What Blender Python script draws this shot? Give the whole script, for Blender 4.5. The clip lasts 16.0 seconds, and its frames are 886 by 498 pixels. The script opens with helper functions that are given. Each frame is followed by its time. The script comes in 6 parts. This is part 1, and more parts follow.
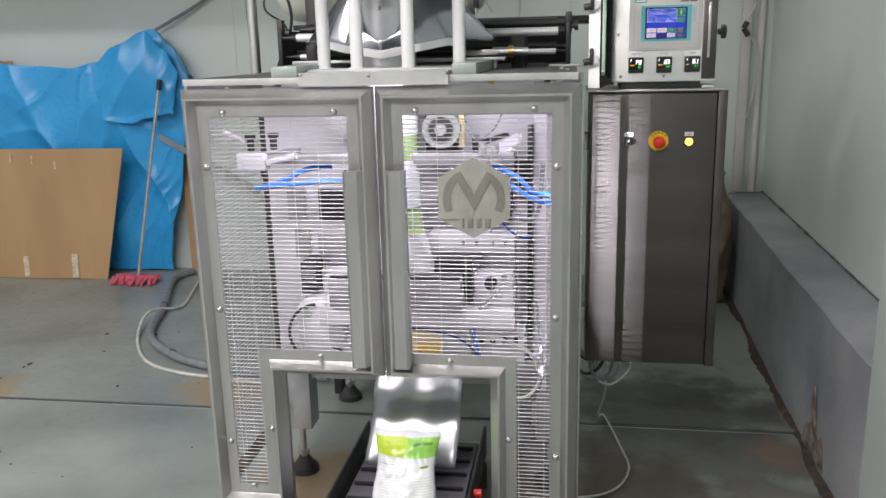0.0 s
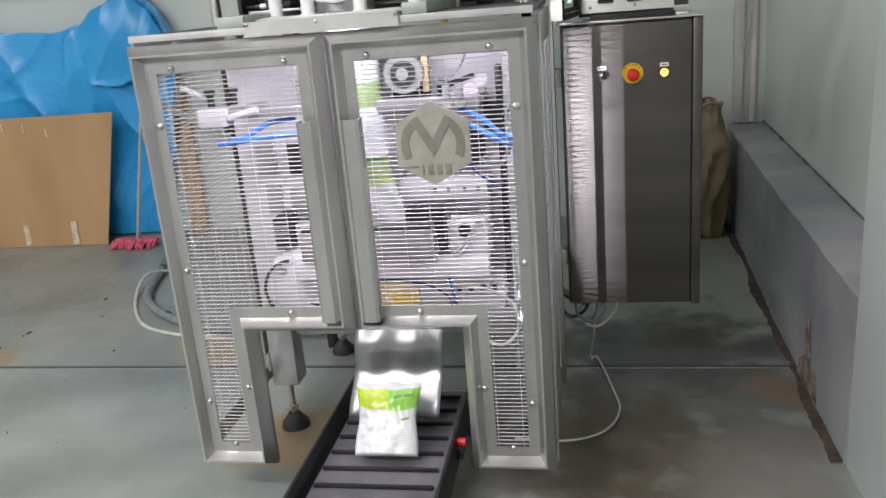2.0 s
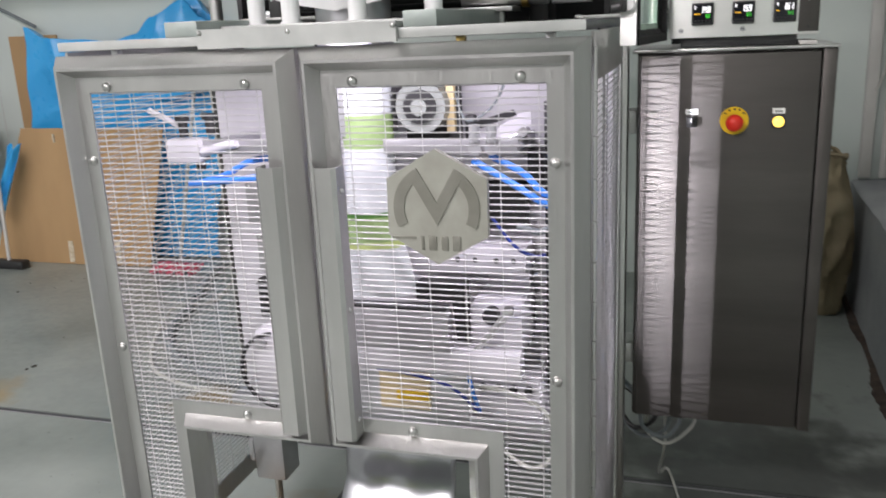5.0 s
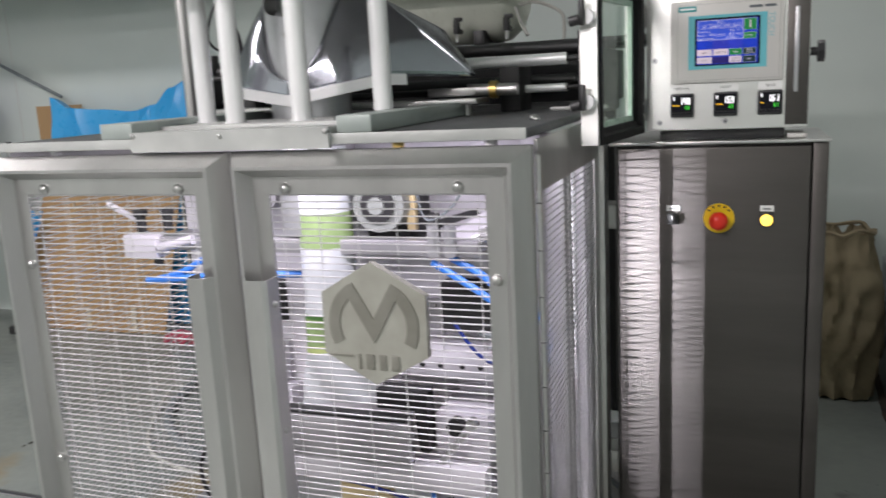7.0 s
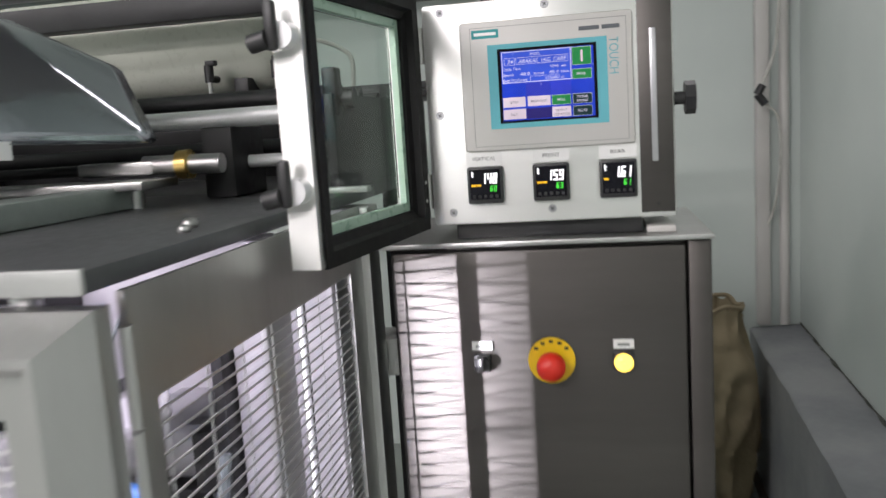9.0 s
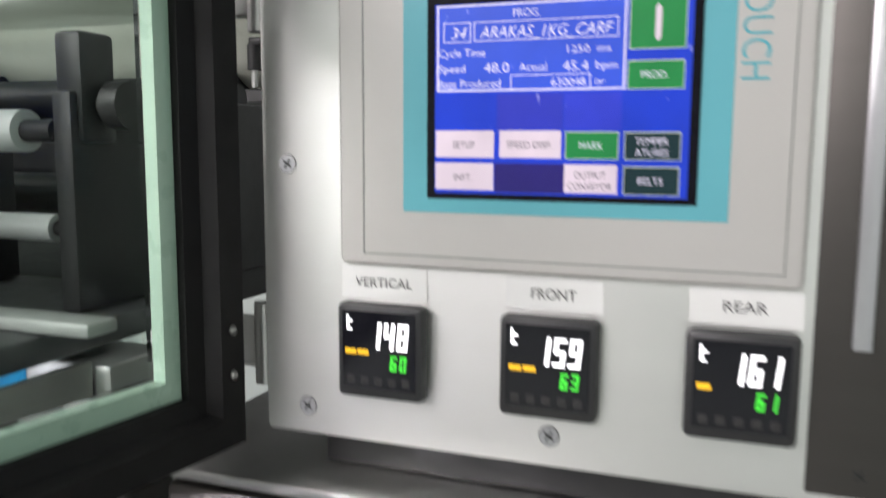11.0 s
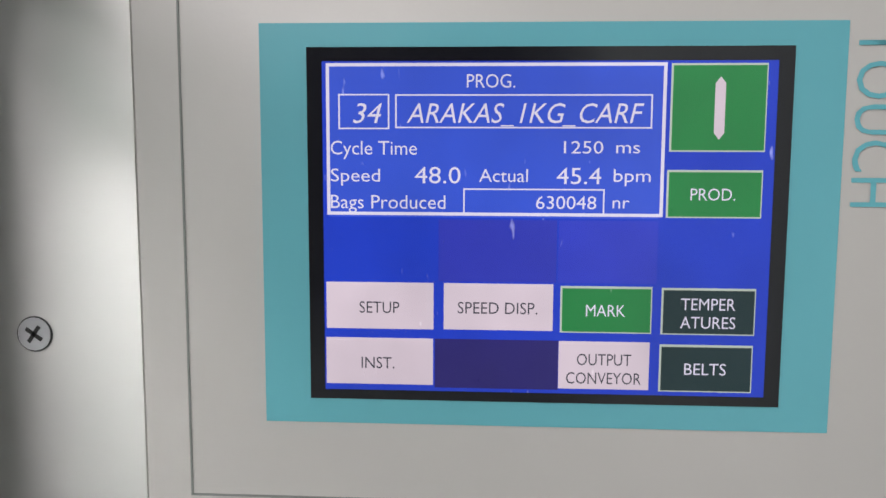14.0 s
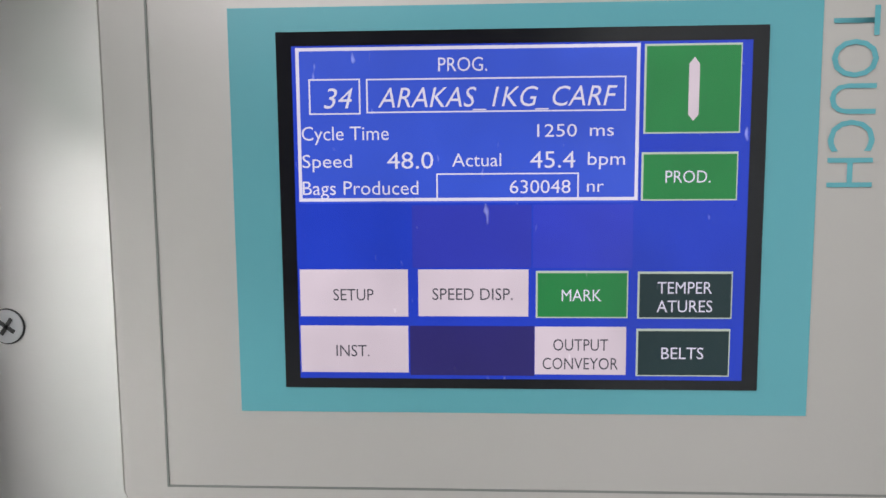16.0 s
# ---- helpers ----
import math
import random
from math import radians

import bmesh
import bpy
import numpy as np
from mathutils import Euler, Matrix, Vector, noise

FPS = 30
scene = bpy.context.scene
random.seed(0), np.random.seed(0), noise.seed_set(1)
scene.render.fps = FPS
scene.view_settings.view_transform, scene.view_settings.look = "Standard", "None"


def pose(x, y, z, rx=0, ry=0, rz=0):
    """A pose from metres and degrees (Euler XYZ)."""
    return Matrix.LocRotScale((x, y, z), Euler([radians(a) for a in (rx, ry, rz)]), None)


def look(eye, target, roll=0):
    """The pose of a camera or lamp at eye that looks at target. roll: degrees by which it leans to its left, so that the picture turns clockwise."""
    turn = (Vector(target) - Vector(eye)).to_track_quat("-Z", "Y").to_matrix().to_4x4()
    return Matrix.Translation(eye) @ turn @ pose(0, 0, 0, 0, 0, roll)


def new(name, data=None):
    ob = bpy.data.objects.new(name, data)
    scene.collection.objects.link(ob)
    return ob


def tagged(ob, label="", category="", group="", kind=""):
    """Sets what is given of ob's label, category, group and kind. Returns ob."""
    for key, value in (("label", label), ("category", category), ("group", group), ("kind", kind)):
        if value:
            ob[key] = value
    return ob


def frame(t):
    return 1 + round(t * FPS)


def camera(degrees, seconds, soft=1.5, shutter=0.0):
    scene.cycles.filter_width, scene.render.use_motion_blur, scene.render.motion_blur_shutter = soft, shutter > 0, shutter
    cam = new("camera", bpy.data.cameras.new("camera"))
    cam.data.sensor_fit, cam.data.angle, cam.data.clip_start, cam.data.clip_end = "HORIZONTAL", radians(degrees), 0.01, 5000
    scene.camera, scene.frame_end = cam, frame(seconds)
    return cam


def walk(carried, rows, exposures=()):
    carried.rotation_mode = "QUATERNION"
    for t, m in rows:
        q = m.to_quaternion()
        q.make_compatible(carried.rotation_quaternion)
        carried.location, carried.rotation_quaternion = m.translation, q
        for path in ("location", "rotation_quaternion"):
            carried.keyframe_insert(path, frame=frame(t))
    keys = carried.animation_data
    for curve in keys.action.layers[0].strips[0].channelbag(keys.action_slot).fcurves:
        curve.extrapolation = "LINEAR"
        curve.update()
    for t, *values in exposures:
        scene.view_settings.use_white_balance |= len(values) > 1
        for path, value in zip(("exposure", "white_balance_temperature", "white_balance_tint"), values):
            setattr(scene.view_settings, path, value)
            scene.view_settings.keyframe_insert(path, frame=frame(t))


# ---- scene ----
cam = camera(56.5, 16.0, soft=1.5, shutter=0.5)
PATH = [
    (0, (0.551, -2.287, 1.622), (0.246, -0.368, 1.147), -1.4),
    (0.5, (0.594, -2.268, 1.617), (0.229, -0.367, 1.116), -2.6),
    (1, (0.65, -2.25, 1.612), (0.267, -0.356, 1.096), -3.0),
    (1.5, (0.694, -2.248, 1.61), (0.307, -0.355, 1.093), -3.2),
    (2, (0.7, -2.202, 1.599), (0.344, -0.326, 1.005), -4.8),
    (2.5, (0.677, -2.087, 1.588), (0.357, -0.194, 1.027), -5.0),
    (3, (0.679, -1.937, 1.588), (0.377, -0.051, 0.994), -5.1),
    (3.2, (0.692, -1.883, 1.585), (0.391, -0.006, 0.963), -4.9),
    (5.3, (0.758, -1.441, 1.551), (0.111, 0.393, 1.084), -3.1),
    (5.5, (0.744, -1.396, 1.571), (0.055, 0.435, 1.154), -3.6),
    (6, (0.776, -1.361, 1.613), (0.063, 0.475, 1.27), -3.8),
    (6.5, (0.827, -1.353, 1.642), (0.089, 0.477, 1.311), -2.9),
    (7, (0.901, -1.305, 1.629), (0.219, 0.532, 1.231), -3.0),
    (7.5, (0.911, -1.161, 1.616), (0.388, 0.725, 1.207), -3.3),
    (8, (0.893, -0.967, 1.624), (0.561, 0.973, 1.27), -3.3),
    (8.5, (0.876, -0.758, 1.625), (0.607, 1.189, 1.253), -3.0),
    (8.7, (0.899, -0.659, 1.627), (0.599, 1.292, 1.304), -3.3),
    (10.8, (0.969, 0.239, 1.641), (0.252, 2.092, 1.405), -0.7),
    (11, (0.9503, 0.2665, 1.6607), (0.2754, 2.1055, 1.4119), 0.32),
    (11.5, (0.9060, 0.3107, 1.6878), (0.2498, 2.1914, 1.5018), -0.74),
    (12, (0.8588, 0.3681, 1.7084), (0.5149, 2.3336, 1.5797), -0.42),
    (12.5, (0.8487, 0.4077, 1.7078), (0.6453, 2.3924, 1.5614), 0.39),
    (13, (0.8424, 0.4332, 1.7042), (0.7109, 2.4211, 1.5129), 0.54),
    (13.5, (0.8412, 0.4350, 1.7041), (0.7180, 2.4215, 1.4906), 0.39),
    (14, (0.8448, 0.4357, 1.7040), (0.7315, 2.4226, 1.4826), 0.22),
    (14.5, (0.8428, 0.4349, 1.7024), (0.7400, 2.4219, 1.4840), 0.33),
    (15, (0.8457, 0.4369, 1.7034), (0.7431, 2.4237, 1.4696), -0.15),
    (15.5, (0.8480, 0.4397, 1.7015), (0.7484, 2.4253, 1.4604), -0.27),
    (16, (0.8516, 0.4382, 1.7015), (0.7430, 2.4238, 1.4650), -0.46),
]
walk(cam, [(t, look(eye, target, roll)) for t, eye, target, roll in PATH],
     [(0, -0.02, 6500, 14), (3.2, 0.03, 6500, 14), (5.5, 0.02, 6500, 14), (6.4, 0.0, 6500, 14), (7.2, -0.14, 6500, 14), (8.6, 0.07, 6500, 15), (10.8, 0.32, 6500, 15), (11.4, 0.20, 6500, 15), (12.2, -0.08, 6500, 15), (16, -0.09, 6500, 15)])

# ---- world and lamps ----
world = bpy.data.worlds.new("room_air")
scene.world = world
world.use_nodes = True
world.node_tree.nodes["Background"].inputs[0].default_value = (0.75, 0.82, 0.85, 1)
world.node_tree.nodes["Background"].inputs[1].default_value = 0.05


def area_lamp(name, eye, target, sx, sy, watts, color):
    data = bpy.data.lights.new(name, "AREA")
    data.shape, data.size, data.size_y, data.energy, data.color = "RECTANGLE", sx, sy, watts, color
    ob = new(name, data)
    ob.matrix_world = look(eye, target)
    return ob


TUBE = (1.0, 0.955, 0.955)
area_lamp("unseen_ceiling_lamp", (-1.6, -1.2, 3.5), (-1.6, -1.2, 0), 2.6, 0.3, 66, TUBE)
area_lamp("unseen_ceiling_lamp", (-0.9, -3.3, 3.5), (-0.9, -3.0, 0), 2.4, 0.3, 180, TUBE)
area_lamp("unseen_ceiling_lamp", (-4.0, 0.6, 3.5), (-4.0, 0.6, 0), 2.4, 0.3, 66, TUBE)
# fill lamp added to brighten the east wall
area_lamp("unseen_ceiling_lamp", (1.0, 2.3, 3.5), (1.0, 2.3, 0), 1.3, 0.3, 10, TUBE)
# lamp added far back to brighten what the control box steel reflects
area_lamp("unseen_ceiling_lamp", (-3.4, -5.8, 3.5), (-3.4, -5.8, 0), 2.4, 0.3, 190, TUBE)
area_lamp("machine_interior_lamp", (0.0, 0.16, 1.50), (0.0, 0.46, 0.6), 0.9, 0.06, 5.2, (0.95, 0.90, 1.0))
# upright row of small work lamps inside the guard, aimed at the side mesh
for k in range(12):
    z = 0.548 + 0.0788 * k
    led = bpy.data.lights.new("machine_work_lamp", "SPOT")
    led.energy, led.color, led.shadow_soft_size, led.spot_size, led.spot_blend = 21.0, (0.93, 0.92, 1.0), 0.002, radians(31.0), 0.95
    new("machine_work_lamp", led).matrix_world = look((0.40, 0.25, z), (0.762, 0.667, z))


# ---- materials ----
def lin(h):
    v = [int(h[i:i + 2], 16) / 255 for i in (0, 2, 4)]
    return tuple(c / 12.92 if c <= 0.04045 else ((c + 0.055) / 1.055) ** 2.4 for c in v) + (1,)


def surface(name, a, b=None, rough=0.5, metal=0.0, scale=6.0, fine=60.0, bump=0.05, stretch=(1, 1, 1), rvar=0.12, island=0.0, detail=6.0, trans=0.0, alpha=1.0, coat=0.0):
    """Two colours mixed by a broad noise, with fine grain in roughness and relief."""
    m = bpy.data.materials.new(name)
    m.use_nodes = True
    nt = m.node_tree
    p = nt.nodes["Principled BSDF"]
    b = b or tuple(c * 0.8 for c in a[:3])
    tc = nt.nodes.new("ShaderNodeTexCoord")
    mp = nt.nodes.new("ShaderNodeMapping")
    mp.inputs["Scale"].default_value = stretch
    nt.links.new(tc.outputs["Object"], mp.inputs[0])
    n1 = nt.nodes.new("ShaderNodeTexNoise")
    n1.inputs["Scale"].default_value, n1.inputs["Detail"].default_value = scale, detail
    n2 = nt.nodes.new("ShaderNodeTexNoise")
    n2.inputs["Scale"].default_value, n2.inputs["Detail"].default_value = fine, 4
    for n in (n1, n2):
        nt.links.new(mp.outputs[0], n.inputs["Vector"])
    ramp = nt.nodes.new("ShaderNodeMapRange")
    ramp.inputs[1].default_value, ramp.inputs[2].default_value = 0.35, 0.68
    nt.links.new(n1.outputs["Fac"], ramp.inputs[0])
    mix = nt.nodes.new("ShaderNodeMix")
    mix.data_type = "RGBA"
    mix.inputs[6].default_value, mix.inputs[7].default_value = (*a[:3], 1), (*b[:3], 1)
    nt.links.new(ramp.outputs[0], mix.inputs[0])
    nt.links.new(mix.outputs[2], p.inputs["Base Color"])
    rr = nt.nodes.new("ShaderNodeMapRange")
    rr.inputs[3].default_value, rr.inputs[4].default_value = max(0.02, rough - rvar), min(1, rough + rvar)
    nt.links.new(n2.outputs["Fac"], rr.inputs[0])
    nt.links.new(rr.outputs[0], p.inputs["Roughness"])
    p.inputs["Metallic"].default_value = metal
    p.inputs["Transmission Weight"].default_value = trans
    p.inputs["Alpha"].default_value = alpha
    p.inputs["Coat Weight"].default_value = coat
    if bump:
        bn = nt.nodes.new("ShaderNodeBump")
        bn.inputs["Strength"].default_value, bn.inputs["Distance"].default_value = bump, 0.01
        nt.links.new(n2.outputs["Fac"], bn.inputs["Height"])
        nt.links.new(bn.outputs[0], p.inputs["Normal"])
    return m


def glowing(name, color, strength, dark=(0.01, 0.01, 0.02), rough=0.25):
    m = bpy.data.materials.new(name)
    m.use_nodes = True
    p = m.node_tree.nodes["Principled BSDF"]
    p.inputs["Base Color"].default_value = (*dark, 1)
    p.inputs["Roughness"].default_value = rough
    nt = m.node_tree
    tc = nt.nodes.new("ShaderNodeTexCoord")
    nz, sp = nt.nodes.new("ShaderNodeTexNoise"), nt.nodes.new("ShaderNodeTexNoise")
    nz.inputs["Scale"].default_value, sp.inputs["Scale"].default_value, sp.inputs["Detail"].default_value = 35, 420, 1
    mp = nt.nodes.new("ShaderNodeMapping")
    mp.inputs["Rotation"].default_value, mp.inputs["Scale"].default_value = (0, 0.6, 0), (1, 1, 0.35)
    nt.links.new(tc.outputs["Object"], nz.inputs["Vector"])
    nt.links.new(tc.outputs["Object"], mp.inputs[0])
    nt.links.new(mp.outputs[0], sp.inputs["Vector"])
    st = nt.nodes.new("ShaderNodeMapRange")
    st.inputs[1].default_value, st.inputs[2].default_value, st.inputs[3].default_value, st.inputs[4].default_value = 0.3, 0.7, strength * 0.9, strength * 1.1
    nt.links.new(nz.outputs["Fac"], st.inputs[0])
    nt.links.new(st.outputs[0], p.inputs["Emission Strength"])
    p.inputs["Emission Color"].default_value = color
    dust = nt.nodes.new("ShaderNodeMapRange")
    dust.inputs[1].default_value, dust.inputs[2].default_value = 0.74, 0.82
    nt.links.new(sp.outputs["Fac"], dust.inputs[0])
    mix = nt.nodes.new("ShaderNodeMix")
    mix.data_type = "RGBA"
    mix.inputs[6].default_value, mix.inputs[7].default_value = (*dark, 1), (0.35, 0.36, 0.38, 1)
    nt.links.new(dust.outputs[0], mix.inputs[0])
    nt.links.new(mix.outputs[2], p.inputs["Base Color"])
    return m


def plain(name, color, rough=0.5, metal=0.0):
    return surface(name, color, tuple(c * 0.88 for c in color[:3]), rough, metal, 20, 120, 0.02, rvar=0.06)


STEEL = surface("blasted_stainless_steel", (0.60, 0.597, 0.585), (0.46, 0.458, 0.45), 0.39, 1.0, 7, 160, 0.04, (1, 1, 0.22), 0.13)
WIRE = surface("bright_wire", (0.72, 0.72, 0.72), (0.6, 0.6, 0.6), 0.32, 0.9, 30, 200, 0.0)
MESHWIRE = surface("galvanised_mesh_wire", (0.74, 0.73, 0.74), (0.60, 0.59, 0.61), 0.36, 0.5, 30, 200, 0.0)
SCREWSTEEL = surface("dull_screw_steel", (0.52, 0.52, 0.51), (0.40, 0.40, 0.39), 0.34, 1.0, 60, 200, 0.0)
MIRROR = surface("polished_stainless_steel", (0.54, 0.56, 0.62), (0.46, 0.47, 0.52), 0.16, 1.0, 5, 90, 0.04, rvar=0.05)
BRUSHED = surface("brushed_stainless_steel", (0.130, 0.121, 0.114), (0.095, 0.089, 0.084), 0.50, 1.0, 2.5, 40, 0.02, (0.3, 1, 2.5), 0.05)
BOXSTEEL = surface("satin_stainless_steel", (0.90, 0.90, 0.875), (0.80, 0.80, 0.78), 0.44, 0.86, 4, 110, 0.0, (0.4, 1, 2.0), 0.04)
# brushed along x, so that reflections smear upright
_b = BOXSTEEL.node_tree
_t = _b.nodes.new("ShaderNodeTangent")
_t.direction_type, _t.axis = "RADIAL", "Z"
_b.links.new(_t.outputs[0], _b.nodes["Principled BSDF"].inputs["Tangent"])
_b.nodes["Principled BSDF"].inputs["Anisotropic"].default_value = 0.6
_b.nodes["Principled BSDF"].inputs["Anisotropic Rotation"].default_value = 0.25
ALU = surface("anodised_aluminium", (0.86, 0.86, 0.86), (0.78, 0.78, 0.79), 0.34, 0.35, 8, 120, 0.02, (1, 1, 0.2))
GREYPAINT = surface("grey_painted_bracket", lin("b6b8b5"), lin("a2a4a2"), 0.42, 0.2, 9, 110, 0.03)
ARMPAINT = surface("green_grey_hammered_paint", lin("a0a8a4"), lin("8c9591"), 0.42, 0.2, 9, 110, 0.05)
DECK = surface("dark_grey_steel_deck", (0.11, 0.113, 0.118), (0.085, 0.088, 0.09), 0.42, 0.4, 5, 90, 0.04)
WHITEMETAL = surface("white_machine_enamel", lin("d9d6dc"), lin("c6c3ca"), 0.38, 0.0, 5, 60, 0.02)
GREYMETAL = surface("machined_grey_metal", (0.62, 0.62, 0.64), (0.5, 0.5, 0.52), 0.36, 0.8, 9, 100, 0.03)
JAWGREY = surface("dull_machined_steel", (0.48, 0.47, 0.49), (0.38, 0.375, 0.39), 0.40, 0.7, 9, 100, 0.03)
BLACK = surface("black_plastic", (0.018, 0.018, 0.02), (0.03, 0.03, 0.03), 0.42, 0.0, 20, 90, 0.04)
BLACKMETAL = surface("black_lacquered_metal", (0.014, 0.014, 0.015), (0.024, 0.024, 0.025), 0.45, 0.0, 9, 90, 0.03)
RUBBER = surface("black_rubber", (0.02, 0.02, 0.02), (0.035, 0.034, 0.033), 0.7, 0.0, 20, 120, 0.05)
BELT = surface("dark_grey_conveyor_belt", (0.15, 0.145, 0.165), (0.11, 0.107, 0.12), 0.42, 0.0, 12, 150, 0.04)
WALL = surface("painted_insulated_wall", lin("d1d9d4"), lin("c4cdc9"), 0.36, 0.0, 0.9, 7, 0.02, rvar=0.08)
CEIL = surface("grey_soffit", lin("8d918e"), lin("7c807d"), 0.6, 0.0, 2, 30, 0.04)
KERB = surface("painted_concrete_kerb", lin("97999a"), lin("7a7d81"), 0.5, 0.0, 2.5, 40, 0.12, detail=9.0)
CARD = surface("brown_cardboard", lin("b4936a"), lin("a4845e"), 0.75, 0.0, 3, 90, 0.05, (1, 1, 0.35))
TAPE = surface("torn_paper_tape", lin("d8cfbd"), lin("b8a78a"), 0.5, 0.0, 40, 150, 0.1)
TARP = surface("blue_polythene_sheet", lin("36a6e6"), lin("2a98d8"), 0.30, 0.0, 3, 20, 0.05, rvar=0.1)
PINK = surface("faded_red_mop_fabric", lin("d96a7d"), lin("b94d63"), 0.9, 0.0, 30, 160, 0.5)
HOSE = surface("grey_hose", lin("7f8689"), lin("6b7275"), 0.5, 0.0, 20, 90, 0.05)
CABLE = surface("light_grey_cable", lin("c4c4bd"), lin("a9a9a2"), 0.5, 0.0, 20, 90, 0.03)
SACK = surface("beige_paper_sack", lin("95886e"), lin("74684f"), 0.75, 0.0, 4, 60, 0.3)
TANKPAINT = surface("cream_white_tank_enamel", lin("dcdfd2"), lin("cdd1c4"), 0.3, 0.0, 3, 60, 0.02)
BLUETUBE = surface("blue_air_tube", lin("3f86e0"), lin("3477d0"), 0.35, 0.0, 10, 60, 0.0)
BLUEDARK = surface("dark_blue_wire", lin("2b3f9a"), lin("22347f"), 0.4)
YELLOW = surface("yellow_label_plastic", lin("eec51c"), lin("dcb110"), 0.4, 0.0, 20, 90, 0.0)
RED = surface("red_button_plastic", lin("e0301f"), lin("cf2818"), 0.35, 0.0, 20, 90, 0.0)
BRASS = surface("brass_fitting", (0.75, 0.55, 0.2), (0.65, 0.45, 0.15), 0.3, 1.0)
CREAM = surface("cream_cardboard", lin("e2cfa4"), lin("d4bf90"), 0.7, 0.0, 10, 80, 0.03)
FILMWHITE = surface("white_printed_film", lin("d6d9dc"), lin("c6cace"), 0.25, 0.0, 12, 40, 0.15)
FILMGREEN = surface("green_printed_film", lin("8ba36c"), lin("98ae7a"), 0.25, 0.0, 9, 40, 0.15)
FILMLIME = surface("yellow_green_print", lin("c3cf8a"), lin("b4c27a"), 0.25, 0.0, 9, 40, 0.15)
FILMDARK = surface("dark_green_print", lin("4f7d3a"), lin("41702f"), 0.3)
GREYPRINT = surface("grey_print", lin("8b8f8b"), lin("7b7f7b"), 0.4)
PANELGREY = surface("light_grey_panel_moulding", lin("cac8c4"), lin("c0beba"), 0.42, 0.0, 3, 220, 0.02)
TEAL = surface("teal_panel_foil", lin("68b7c2"), lin("5cacb8"), 0.36, 0.0, 4, 150, 0.01)
TEALDARK = surface("teal_print", lin("2f9a9c"), lin("278d90"), 0.4)
GREYTEXT = surface("dark_grey_print", lin("5d6266"), lin("54595d"), 0.4)
WHITEPRINT = surface("white_print", lin("f2f4f3"), lin("e4e8e6"), 0.4)
LABELWHITE = surface("white_label", lin("eeeeec"), lin("e2e2df"), 0.4)
BLACKTEXT = plain("black_print", (0.02, 0.02, 0.02))
GASKET = surface("black_rubber_gasket", (0.008, 0.008, 0.008), (0.012, 0.012, 0.012), 0.65)
GASKET.node_tree.nodes["Principled BSDF"].inputs["Specular IOR Level"].default_value = 0.2
GREENEDGE = surface("pale_green_glass_edge", lin("a9c6b2"), lin("98b6a3"), 0.3)
LOGO = surface("cast_grey_emblem", lin("a8a89f"), lin("98978e"), 0.4, 0.3, 14, 90, 0.08)
LOGODARK = surface("darker_emblem_relief", lin("86857d"), lin("79786f"), 0.42, 0.3, 14, 90, 0.08)
BLUEBAG = surface("dark_blue_plastic_bag", lin("1447b8"), lin("0f3a9e"), 0.3, 0.0, 6, 30, 0.3)

GLASS = bpy.data.materials.new("clear_glass")
GLASS.use_nodes = True
_g = GLASS.node_tree.nodes["Principled BSDF"]
_g.inputs["Base Color"].default_value = (0.82, 0.93, 0.87, 1)
_g.inputs["Roughness"].default_value, _g.inputs["Transmission Weight"].default_value, _g.inputs["IOR"].default_value = 0.02, 1.0, 1.12

CURTAIN = surface("silvery_clear_plastic_sheet", (0.50, 0.51, 0.53), (0.42, 0.43, 0.45), 0.30, 0.8, 6, 14, 0.06, (0.5, 1, 1), rvar=0.06)

SCR_BLUE = glowing("screen_blue", lin("1440d6"), 0.74)
SCR_BLUE2 = glowing("screen_bright_blue", lin("375ce2"), 0.78)
SCR_DARK = glowing("screen_dark_blue", lin("2a2078"), 0.7)
SCR_WHITE = glowing("screen_white", lin("f4e4ee"), 0.72)
SCR_TEXT = glowing("screen_text_white", lin("f2eeff"), 0.8)
SCR_GREEN = glowing("screen_green", lin("1a8f42"), 0.75)
SCR_DKGREEN = glowing("screen_dark_green", lin("103a36"), 0.55)
SCR_BTEXT = glowing("screen_dark_text", lin("4a4a52"), 0.7)
LED_WHITE = glowing("led_white", lin("ffffff"), 2.2)
LED_GREEN = glowing("led_green", lin("3fd63a"), 1.3)
LED_AMBER = glowing("led_amber", lin("f2b81a"), 1.3)
LED_LAMP = glowing("lit_lamp_yellow", lin("ffd75c"), 2.6)
DISPLAY = surface("black_display_glass", (0.008, 0.008, 0.012), (0.01, 0.01, 0.014), 0.12, 0.0, 20, 90, 0.0)


